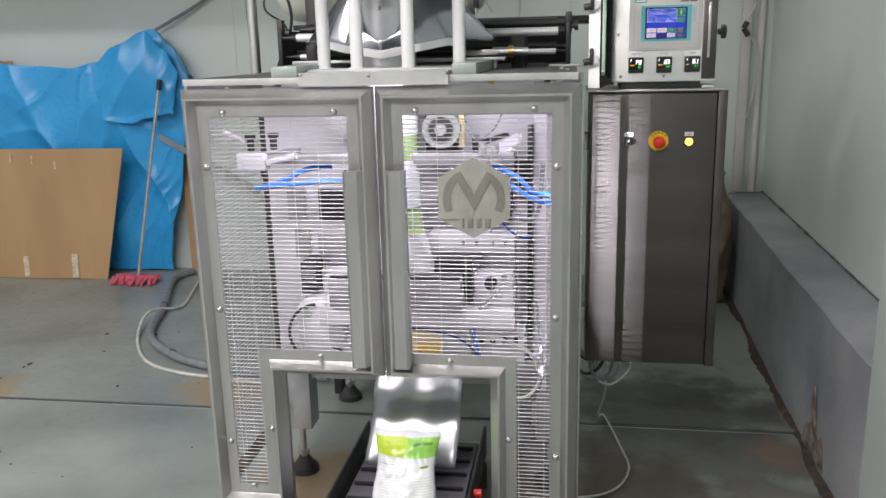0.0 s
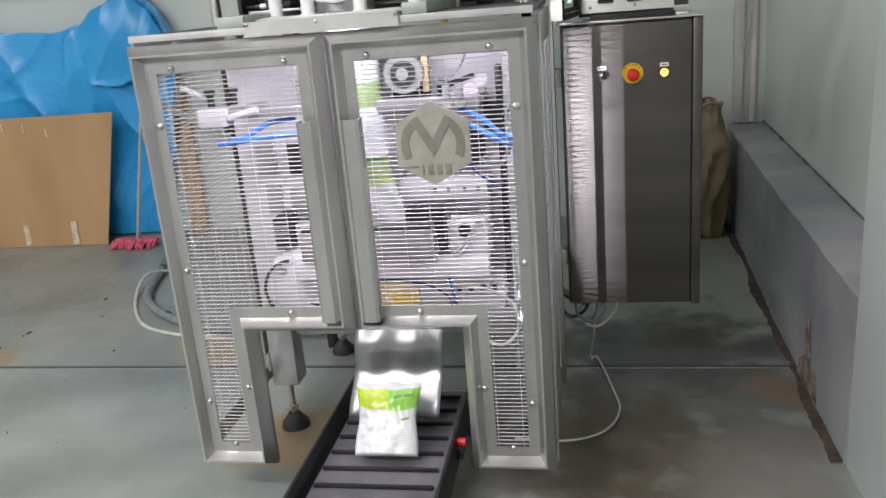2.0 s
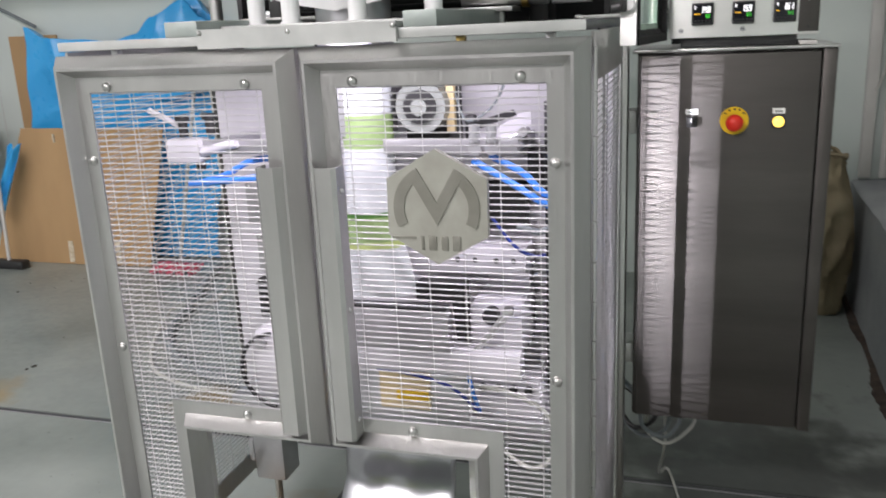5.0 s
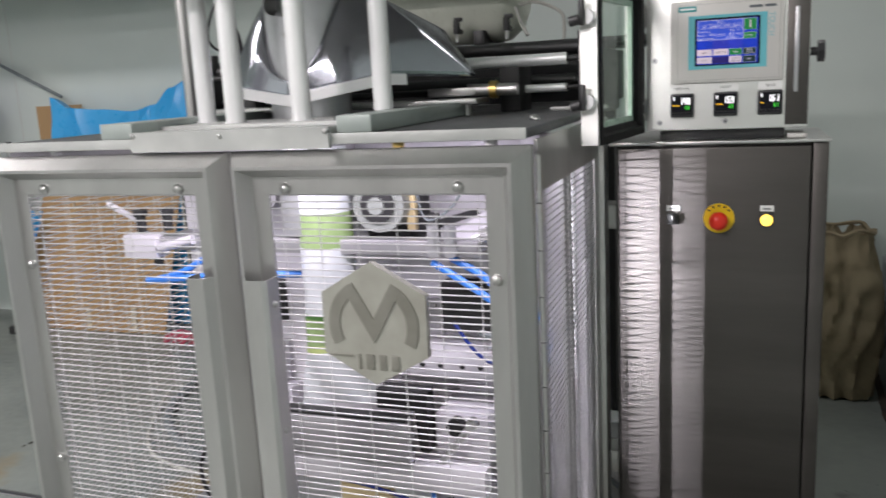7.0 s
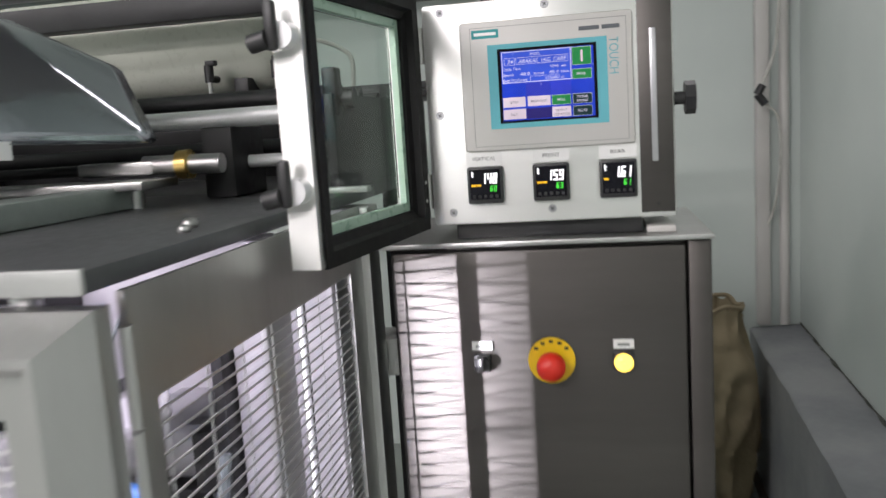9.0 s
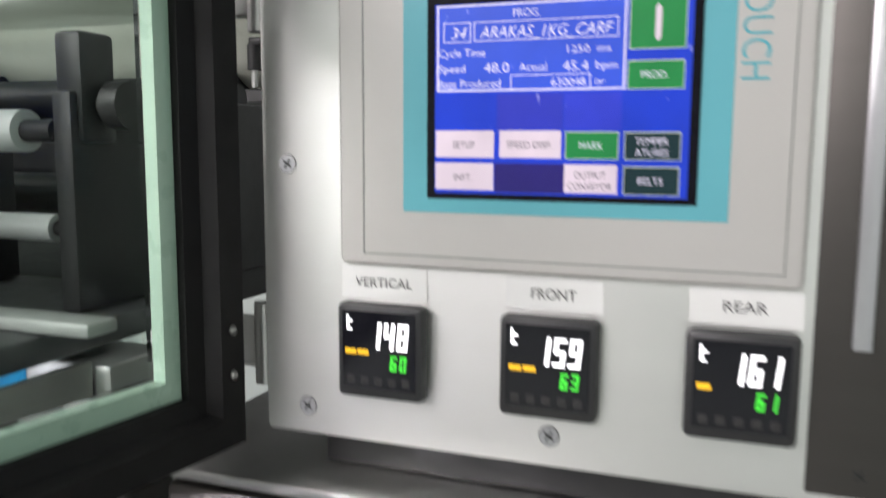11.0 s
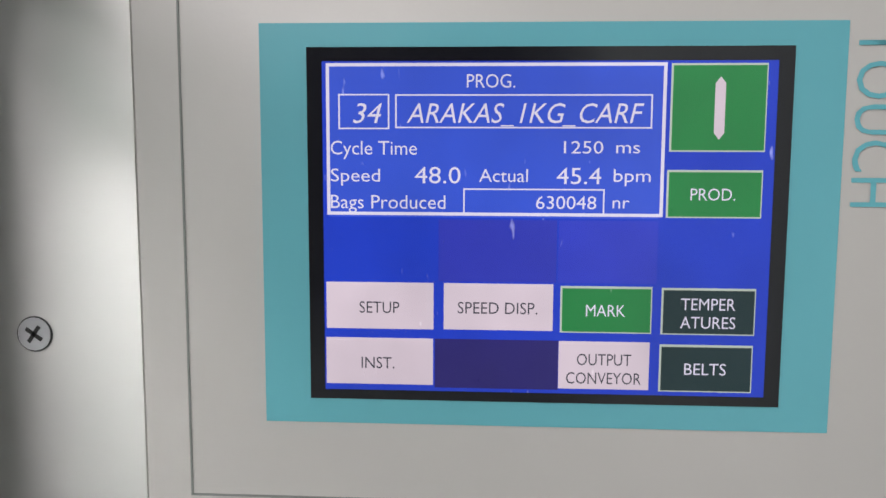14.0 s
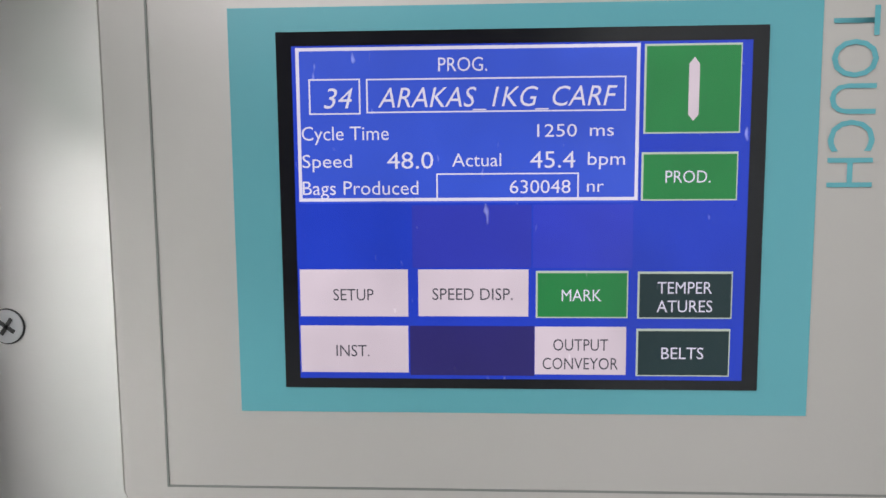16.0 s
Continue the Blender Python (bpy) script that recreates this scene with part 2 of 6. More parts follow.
def floor_material():
    """Worn grey-green floor paint with brown rust stains and scuffs, and dark spots of grime mixed with painted shade.
    """
    m = surface("worn_green_grey_floor_paint", lin("8f9590"), lin("737a75"), 0.36, 0.0, 1.7, 22, 0.06, rvar=0.16, detail=9.0)
    nt = m.node_tree
    p = nt.nodes["Principled BSDF"]
    geo = nt.nodes.new("ShaderNodeNewGeometry")
    nz = nt.nodes.new("ShaderNodeTexNoise")
    nz.inputs["Scale"].default_value, nz.inputs["Detail"].default_value = 5.0, 8
    nt.links.new(geo.outputs["Position"], nz.inputs["Vector"])
    last = p.inputs["Base Color"].links[0].from_socket
    # dark spots beside the cabinet and under the machine mix grime with painted shade
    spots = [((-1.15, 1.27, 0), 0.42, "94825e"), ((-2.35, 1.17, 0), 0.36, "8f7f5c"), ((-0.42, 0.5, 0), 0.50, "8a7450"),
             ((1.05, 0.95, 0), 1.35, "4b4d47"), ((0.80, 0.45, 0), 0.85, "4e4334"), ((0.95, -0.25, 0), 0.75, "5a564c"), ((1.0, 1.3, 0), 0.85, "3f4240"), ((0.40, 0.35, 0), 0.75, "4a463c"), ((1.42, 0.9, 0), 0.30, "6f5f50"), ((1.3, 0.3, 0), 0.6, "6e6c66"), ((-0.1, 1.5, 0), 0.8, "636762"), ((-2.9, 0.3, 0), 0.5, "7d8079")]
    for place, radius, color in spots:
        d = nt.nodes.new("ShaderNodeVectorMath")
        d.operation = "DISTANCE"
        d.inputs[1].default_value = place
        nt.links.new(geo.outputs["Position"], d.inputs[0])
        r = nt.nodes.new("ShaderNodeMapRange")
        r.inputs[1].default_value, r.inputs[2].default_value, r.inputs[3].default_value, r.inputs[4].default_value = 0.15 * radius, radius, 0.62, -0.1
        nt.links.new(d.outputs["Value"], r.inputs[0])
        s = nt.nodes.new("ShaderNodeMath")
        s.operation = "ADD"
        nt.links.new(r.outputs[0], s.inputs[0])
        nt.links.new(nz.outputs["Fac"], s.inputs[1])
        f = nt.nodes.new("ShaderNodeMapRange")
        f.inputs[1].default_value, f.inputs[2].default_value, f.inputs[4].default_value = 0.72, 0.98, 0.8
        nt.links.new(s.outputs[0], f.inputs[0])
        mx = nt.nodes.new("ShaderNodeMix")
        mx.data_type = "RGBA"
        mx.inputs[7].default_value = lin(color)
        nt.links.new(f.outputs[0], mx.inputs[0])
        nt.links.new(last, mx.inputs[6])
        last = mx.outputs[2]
    v = nt.nodes.new("ShaderNodeTexNoise")
    v.inputs["Scale"].default_value, v.inputs["Detail"].default_value = 38, 2
    nt.links.new(geo.outputs["Position"], v.inputs["Vector"])
    f = nt.nodes.new("ShaderNodeMapRange")
    f.inputs[1].default_value, f.inputs[2].default_value, f.inputs[4].default_value = 0.735, 0.76, 0.75
    nt.links.new(v.outputs["Fac"], f.inputs[0])
    mx = nt.nodes.new("ShaderNodeMix")
    mx.data_type = "RGBA"
    mx.inputs[7].default_value = lin("3a3a36")
    nt.links.new(f.outputs[0], mx.inputs[0])
    nt.links.new(last, mx.inputs[6])
    nt.links.new(mx.outputs[2], p.inputs["Base Color"])
    return m


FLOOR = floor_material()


# ---- mesh helpers ----
def box(bm, x0, x1, y0, y1, z0, z1, bev=0.0, m=None):
    g = bmesh.ops.create_cube(bm, size=1)
    vs = g["verts"]
    bmesh.ops.transform(bm, matrix=Matrix.Translation(((x0 + x1) / 2, (y0 + y1) / 2, (z0 + z1) / 2)) @ Matrix.Diagonal((x1 - x0, y1 - y0, z1 - z0, 1)), verts=vs)
    if bev:
        es = list({e for v in vs for e in v.link_edges})
        r = bmesh.ops.bevel(bm, geom=es, offset=bev, segments=2, affect="EDGES", profile=0.5)
        vs = list({v for f in r["faces"] for v in f.verts} | {v for v in vs if v.is_valid})
    if m is not None:
        bmesh.ops.transform(bm, matrix=m, verts=vs)
    return bm


def cyl(bm, a, b, r, seg=20, r2=None, cap=True):
    a, b = Vector(a), Vector(b)
    q = (b - a).to_track_quat("Z", "Y").to_matrix().to_4x4()
    bmesh.ops.create_cone(bm, cap_ends=cap, segments=seg, radius1=r, radius2=r if r2 is None else r2, depth=(b - a).length, matrix=Matrix.Translation((a + b) / 2) @ q)
    return bm


def dome(bm, c, r, axis=(0, -1, 0), flat=0.6, seg=14):
    q = Vector(axis).to_track_quat("Z", "Y").to_matrix().to_4x4()
    bmesh.ops.create_uvsphere(bm, u_segments=seg, v_segments=8, radius=r, matrix=Matrix.Translation(c) @ q @ Matrix.Diagonal((1, 1, flat, 1)))
    return bm


def spline(pts, n):
    """Points along a smooth curve through pts."""
    pts = [Vector(p) for p in pts]
    ext = [2 * pts[0] - pts[1]] + pts + [2 * pts[-1] - pts[-2]]
    out = []
    for i in range(1, len(ext) - 2):
        p0, p1, p2, p3 = ext[i - 1:i + 3]
        for k in range(n):
            t = k / n
            out.append(0.5 * ((2 * p1) + (p2 - p0) * t + (2 * p0 - 5 * p1 + 4 * p2 - p3) * t * t + (3 * p1 - p0 - 3 * p2 + p3) * t ** 3))
    return out + [pts[-1]]


def sweep(bm, pts, r, seg=8, n=8):
    ps = spline(pts, n) if n > 1 else [Vector(p) for p in pts]
    rings, up = [], Vector((0.13, 0.31, 0.94))
    for i, p in enumerate(ps):
        d = (ps[min(i + 1, len(ps) - 1)] - ps[max(i - 1, 0)]).normalized()
        s = d.cross(up)
        if s.length < 0.05:
            s = d.cross(Vector((1, 0, 0)))
        s.normalize()
        u = s.cross(d)
        rings.append([bm.verts.new(p + r * (math.cos(a) * s + math.sin(a) * u)) for a in [2 * math.pi * k / seg for k in range(seg)]])
    for a, b in zip(rings, rings[1:]):
        for k in range(seg):
            bm.faces.new((a[k], a[(k + 1) % seg], b[(k + 1) % seg], b[k]))
    bm.faces.new(rings[0][::-1]), bm.faces.new(rings[-1])
    return bm


def prism(bm, outline, place, w0, w1):
    """A flat outline (u, v) given thickness from w0 to w1; place maps (u, v, w) to the world."""
    a = [bm.verts.new(place(u, v, w0)) for u, v in outline]
    b = [bm.verts.new(place(u, v, w1)) for u, v in outline]
    bm.faces.new(a), bm.faces.new(b[::-1])
    n = len(a)
    for k in range(n):
        bm.faces.new((a[k], b[k], b[(k + 1) % n], a[(k + 1) % n]))
    return bm


def front(y):
    return lambda u, v, w: (u, y + w, v)


def finish(bm, smooth=None):
    bmesh.ops.recalc_face_normals(bm, faces=bm.faces)
    me = bpy.data.meshes.new("mesh")
    bm.to_mesh(me)
    bm.free()
    if smooth:
        for p in me.polygons:
            p.use_smooth = True
        me.set_sharp_from_angle(angle=radians(smooth))
    return me


def empty(name, place, label, category, group="", kind=""):
    ob = new(name)
    ob.empty_display_size = 0.1
    ob.location = place
    return tagged(ob, label, category, group, kind)


def part(name, bm, material, parent, label="", smooth=35):
    me = finish(bm, smooth)
    me.materials.append(material)
    ob = new(name, me)
    ob.parent = parent
    if parent.type == "EMPTY":
        ob.matrix_parent_inverse = Matrix.Translation(-Vector(parent.location))
    return tagged(ob, label)


def thing(name, bm, material, label, category, group="", kind="", smooth=35):
    me = finish(bm, smooth)
    me.materials.append(material)
    return tagged(new(name, me), label, category, group, kind)


def structure(name, bm, material, label, category, smooth=35):
    return thing(name, bm, material, label, category, "", "structure", smooth)


B = bmesh.new


def lettering(string, x0, x1, zb, height, y, shear=0.0):
    """Raised lettering on a face towards -y, fitted between x0 and x1 with its base line at zb and capitals of that height."""
    cu = bpy.data.curves.new("lettering", "FONT")
    cu.body, cu.extrude, cu.shear, cu.resolution_u, cu.offset = string, 0.0, shear, 3, -0.002
    tmp = bpy.data.objects.new("lettering", cu)
    scene.collection.objects.link(tmp)
    me = bpy.data.meshes.new_from_object(tmp.evaluated_get(bpy.context.evaluated_depsgraph_get()))
    bpy.data.objects.remove(tmp)
    bm = B()
    bm.from_mesh(me)
    bpy.data.meshes.remove(me)
    xs = [v.co.x for v in bm.verts]
    cap = 0.69
    for v in bm.verts:
        u = x0 + (v.co.x - min(xs)) / (max(xs) - min(xs)) * (x1 - x0)
        v.co = Vector((u, y, zb + v.co.y / cap * height))
    return bm


def inset(poly, d):
    """An axis-aligned outline, counter-clockwise, moved inwards by d."""
    out = []
    n = len(poly)
    for i, (u, v) in enumerate(poly):
        s = Vector((0, 0))
        for a, b in ((poly[i - 1], poly[i]), (poly[i], poly[(i + 1) % n])):
            e = (Vector(b) - Vector(a)).normalized()
            s += Vector((-e.y, e.x))
        out.append((u + s.x * d, v + s.y * d))
    return out


def ridge_frame(bm, poly, profile, place):
    """A folded sheet frame that follows the outline; profile: rows of inset and depth."""
    rings = [[bm.verts.new(place(u, v, w)) for u, v in inset(poly, d)] for d, w in profile]
    n = len(poly)
    for a, b in zip(rings, rings[1:] + rings[:1]):
        for k in range(n):
            bm.faces.new((a[k], a[(k + 1) % n], b[(k + 1) % n], b[k]))
    return bm


def spans(poly, value, axis):
    """Where a line u = value or v = value runs inside the outline."""
    hits = []
    n = len(poly)
    for i in range(n):
        a, b = poly[i], poly[(i + 1) % n]
        lo, hi = sorted((a[axis], b[axis]))
        if lo <= value < hi:
            hits.append(a[1 - axis])
    hits.sort()
    return list(zip(hits[::2], hits[1::2]))


def wire_mesh(poly, place, u_pitch=0.0762, v_pitch=0.0127, r=0.0014):
    bm = B()
    us, vs = [p[0] for p in poly], [p[1] for p in poly]
    v = max(vs) - 0.006
    while v > min(vs):
        for a, b in spans(poly, v, 1):
            cyl(bm, place(a, v, 0), place(b, v, 0), r, 6, cap=False)
        v -= v_pitch
    u = min(us) + 0.022
    while u < max(us):
        for a, b in spans(poly, u, 0):
            cyl(bm, place(u, a, 0.0026), place(u, b, 0.0026), r * 0.72, 6, cap=False)
        u += u_pitch
    return bm


# ---- the room ----
WX, BY, CZ = 1.745, 3.55, 3.65


def skew(y):
    """How far the east wall and its kerb stand back at y: they open out towards the corner."""
    return 0.036 * max(0.0, y - 0.9)


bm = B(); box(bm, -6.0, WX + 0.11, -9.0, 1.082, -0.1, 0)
structure("floor", bm, FLOOR, "worn grey-green painted concrete floor with brown stains and painted-in shade", "floor")
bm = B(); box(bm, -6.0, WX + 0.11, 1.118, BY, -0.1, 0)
structure("floor", bm, FLOOR, "worn grey-green painted concrete floor with brown stains and painted-in shade", "floor")
bm = B(); box(bm, -6.0, WX + 0.11, 1.082, 1.118, -0.1, -0.016)
structure("floor_joint", bm, BLACK, "dark open expansion joint in the floor", "floor joint")
for a, b, mt in ((1.0835, 1.0885, JAWGREY), (1.102, 1.1165, DECK)):
    bm = B(); box(bm, -6.0, 1.49, a, b, -0.0162, 0.002 if mt is JAWGREY else -0.002, 0.001)
    structure("trim", bm, mt, "dull metal edge strip of the floor joint", "edge strip")
bm = B(); box(bm, -6.15, WX + 0.25, BY, BY + 0.15, -0.1, CZ)
structure("wall_north", bm, WALL, "pale grey-green painted panel wall", "wall")
bm = B(); prism(bm, [(WX, -9.0), (WX, 0.9), (WX + skew(BY), BY), (WX + 0.25, BY), (WX + 0.25, -9.0)], lambda u, v, w: (u, v, w), -0.1, CZ)
structure("wall_east", bm, WALL, "pale grey-green painted panel wall above the kerb", "wall")
bm = B(); box(bm, 1.507, WX - 0.001, -9.0, 0.357, -0.0995, CZ - 0.001, 0.004)
structure("wall_east_step", bm, WALL, "pale painted wall step where the kerb ends", "wall")
bm = B(); box(bm, -6.15, -6.0, -9.0, BY, -0.1, CZ)
structure("wall_west", bm, WALL, "pale grey-green painted panel wall", "wall")
# unseen closing wall, coloured dark so that the steel fronts reflect less light
bm = B(); box(bm, -6.15, WX + 0.25, -9.15, -9.0, -0.1, CZ)
structure("wall_south", bm, surface("dark_reflected_wall", lin("5a5d5c"), lin("4b4e4d"), 0.6, 0.0, 0.9, 7, 0.02), "unseen end wall, made dark grey to dim reflections in the steel", "wall")
bm = B(); box(bm, -6.15, WX + 0.25, -9.15, BY + 0.15, CZ, CZ + 0.12)
structure("ceiling", bm, WALL, "pale panel ceiling", "ceiling")
bm = B(); box(bm, -5.99, 0.5, 2.5, BY - 0.002, 2.40, 2.56)
structure("mezzanine", bm, CEIL, "grey soffit of a low mezzanine along the wall", "mezzanine")

# wall panel joints
for x in (-4.25, -1.86, 0.53):
    bm = B(); box(bm, x, x + 0.004, BY - 0.002, BY + 0.01, 0.0, 2.398)
    structure("trim", bm, PANELGREY, "fine joint strip between wall panels", "wall joint")

# kerb along the east wall
bm = B()
prof = [(1.505, 0.0), (WX - 0.001, 0.0), (WX - 0.001, 0.612), (1.53, 0.600), (1.517, 0.590)]
cuts = [0.36 + (BY - 0.362) * i / 40 for i in range(41)]
rings = []
for y in cuts:
    w = 0.012 * noise.noise((0, y * 1.4, 2)) + 0.006 * noise.noise((3, y * 6, 2))
    rings.append([bm.verts.new((u + skew(y) + (w if k in (0, 3, 4) else 0), y, v + (0.4 * w if v > 0.3 else 0))) for k, (u, v) in enumerate(prof)])
for a, b in zip(rings, rings[1:]):
    for k in range(5):
        bm.faces.new((a[k], a[(k + 1) % 5], b[(k + 1) % 5], b[k]))
bm.faces.new(rings[0]), bm.faces.new(rings[-1])
structure("kerb", bm, KERB, "grey painted concrete kerb with worn foot along the wall", "kerb")
# dark crumbled seam at the foot of the kerb
bm = B()
last_ = None
for i in range(321):
    y = 0.365 + 3.17 * i / 320
    w = 0.018 + 0.034 * max(0, noise.noise((y * 2.3, 0, 5)) + 0.35) + 0.010 * noise.noise((y * 19, 0, 1))
    h = 0.004 + 0.004 * abs(noise.noise((y * 25, 2, 1)))
    edge = 1.503 + skew(y) + 0.012 * noise.noise((0, y * 1.4, 2))
    now = [bm.verts.new((edge - max(0.004, w), y, 0.0005)), bm.verts.new((edge - max(0.003, w) * 0.6, y, h)), bm.verts.new((edge + 0.008, y, h + 0.008))]
    if last_:
        for k in range(2):
            bm.faces.new((last_[k], now[k], now[k + 1], last_[k + 1]))
    last_ = now
tagged(structure("kerb_seam", bm, surface("rusty_dirt", lin("4c3f36"), lin("2c2724"), 0.9, 0, 18, 80, 0.4), "dark dirt and rust along the foot of the kerb", "dirt"), kind="stuff")
# mouldy line where the kerb meets the wall
bm = B()
last_ = None
for i in range(241):
    y = 0.365 + 3.17 * i / 240
    w = 0.0035 + 0.012 * max(0, noise.noise((y * 6.1, 4, 5))) + 0.010 * max(0, noise.noise((y * 31, 0, 1)))
    now = [bm.verts.new((WX + skew(y) - w, y, 0.6165 + 0.004 * noise.noise((y * 9, 0, 3)))), bm.verts.new((WX + skew(y) - 0.0025, y, 0.621 + 0.7 * w))]
    if last_:
        bm.faces.new((last_[0], now[0], now[1], last_[1]))
    last_ = now
tagged(structure("kerb_mould", bm, surface("grey_mould", lin("6c7069"), lin("474a45"), 0.9, 0, 22, 90, 0.4), "grey mould line between the kerb and the wall", "dirt"), kind="stuff")
# broken paint patch on the kerb
bm = B()
outline = [(0.72, 0.02), (1.02, 0.02), (0.98, 0.10), (0.90, 0.15), (0.93, 0.22), (0.905, 0.30), (0.885, 0.22), (0.86, 0.14), (0.80, 0.12), (0.76, 0.16), (0.73, 0.09)]
prism(bm, outline, lambda u, v, w: (1.508 - w + 0.012 * v, u, v), 0.0, 0.006)
structure("kerb_damage", bm, surface("flaking_rust_brown_plaster", lin("93877c"), lin("4a3a33"), 0.9, 0, 16, 70, 0.5), "flaked brown plaster patch on the kerb", "damage")

# corner services
bm = B(); box(bm, 1.64, 1.70, BY - 0.05, BY - 0.001, 0.62, 3.6, 0.006)
structure("cable_duct", bm, PANELGREY, "pale vertical cable duct in the room corner", "cable duct")
bm = B(); cyl(bm, (1.765, BY - 0.03, 0.62), (1.765, BY - 0.03, 3.6), 0.022)
structure("pipe", bm, PANELGREY, "pale vertical pipe in the room corner", "pipe")
bm = B(); sweep(bm, [(1.73, 3.42, 2.4), (1.725, 3.42, 2.05), (1.70, 3.42, 1.86), (1.645, 3.42, 1.72)], 0.007)
hc = thing("hanging_cable", bm, CABLE, "white hanging cable with a dark plug", "cable")
bm = B(); cyl(bm, (1.655, 3.42, 1.735), (1.632, 3.42, 1.695), 0.018, 14); cyl(bm, (1.632, 3.42, 1.695), (1.665, 3.42, 1.650), 0.018, 14)
part("plug", bm, BLACK, hc, "black angled plug")
bm = B(); sweep(bm, [(1.665, 3.42, 1.650), (1.72, 3.43, 1.59), (1.735, 3.45, 1.4), (1.72, 3.49, 1.2), (1.69, 3.50, 1.1)], 0.006)
part("lower_cable", bm, CABLE, hc)

# ---- packing machine ----
machine = empty("packing_machine", (0, 0.3, 0), "stainless steel vertical bag packing machine with lit mesh guards", "packing machine")
FP = [(0.0, 0.026), (0.0, 0.006), (0.024, -0.034), (0.030, -0.034), (0.046, 0.0), (0.078, 0.0), (0.078, 0.003), (0.044, 0.003), (0.028, -0.026), (0.012, 0.026)]
LEFT = [(-0.575, 0.187), (-0.320, 0.187), (-0.320, 0.652), (-0.0035, 0.652), (-0.0035, 1.520), (-0.575, 1.520)]
RIGHT = [(0.575, 0.187), (0.575, 1.520), (0.0035, 1.520), (0.0035, 0.652), (0.320, 0.652), (0.320, 0.187)]


def screw(name, place, parent, r=0.0105, axis=(0, -1, 0)):
    bm = B(); dome(bm, place, r, axis, 0.75)
    return part(name, bm, SCREWSTEEL, parent, "dome-headed steel screw", 60)


def guard_door(poly, s):
    bm = B(); ridge_frame(bm, poly, FP, front(0))
    door = part("guard_door", bm, STEEL, machine, "folded stainless steel guard door with wire mesh", 20)
    part("wire_mesh", wire_mesh(inset(poly, 0.074), front(0.0065)), MESHWIRE, door, "welded bright wire mesh")
    for u, v in ((0.449, 1.454), (0.117, 1.453), (0.512, 1.294), (0.512, 0.854), (0.515, 0.413), (0.200, 0.711), (0.374, 0.463), (0.449, 0.262)):
        screw("screw", (s * u, -0.002, v), door)
    # long folded grip beside the gap
    bm = B()
    prism(bm, [(s * u, w) for u, w in ((0.033, -0.002), (0.033, -0.030), (0.046, -0.050), (0.080, -0.050), (0.088, -0.043), (0.088, -0.004), (0.0855, -0.004), (0.0855, -0.042), (0.079, -0.0475), (0.047, -0.0475), (0.0355, -0.029), (0.0355, -0.002))],
          lambda u, v, w: (u, v - 0.003, w), 0.700, 1.290)
    grip = part("grip", bm, STEEL, door, "long folded steel door grip", 15)
    for z in (1.24, 0.99, 0.74):
        screw("bolt", (s * 0.0885, -0.026, z), grip, 0.0075, (s, 0, 0))
    return door


left_door = guard_door(LEFT, -1)
right_door = guard_door(RIGHT, 1)

# emblem on the door: a raised hexagon with a chevron and arc
bm = B()
hexa = [(0.280, 1.322), (0.180, 1.264), (0.178, 1.150), (0.279, 1.092), (0.382, 1.150), (0.383, 1.264)]
prism(bm, hexa, front(0), -0.012, 0.004)
emblem = part("emblem", bm, LOGO, right_door, "cast grey hexagonal emblem")


def arc(bm, cx, cz, r0, r1, a0, a1, y0, y1, n=16):
    pts = [(cx + r0 * math.cos(radians(a0 + (a1 - a0) * k / n)), cz + r0 * math.sin(radians(a0 + (a1 - a0) * k / n))) for k in range(n + 1)]
    pts += [(cx + r1 * math.cos(radians(a1 + (a0 - a1) * k / n)), cz + r1 * math.sin(radians(a1 + (a0 - a1) * k / n))) for k in range(n + 1)]
    prism(bm, pts, front(0), y0, y1)


bm = B()
arc(bm, 0.28, 1.205, 0.066, 0.088, 120, 206, -0.0145, -0.012)
part("relief", bm, LOGODARK, emblem)
bm = B()
arc(bm, 0.28, 1.205, 0.066, 0.088, 60, -26, -0.0145, -0.012)
part("relief", bm, LOGODARK, emblem)
bm = B()
prism(bm, [(0.2245, 1.272), (0.243, 1.284), (0.281, 1.218), (0.319, 1.284), (0.3375, 1.272), (0.281, 1.172)], front(0), -0.0150, -0.012)
part("relief", bm, LOGODARK, emblem)
bm = B(); box(bm, 0.186, 0.236, -0.0142, -0.012, 1.1435, 1.1475)
part("relief", bm, LOGODARK, emblem)
for x0, w in ((0.246, 0.006), (0.262, 0.016), (0.288, 0.014), (0.311, 0.017)):
    bm = B(); box(bm, x0, x0 + w, -0.0142, -0.012, 1.121, 1.150, 0.001)
    part("relief", bm, LOGODARK, emblem)

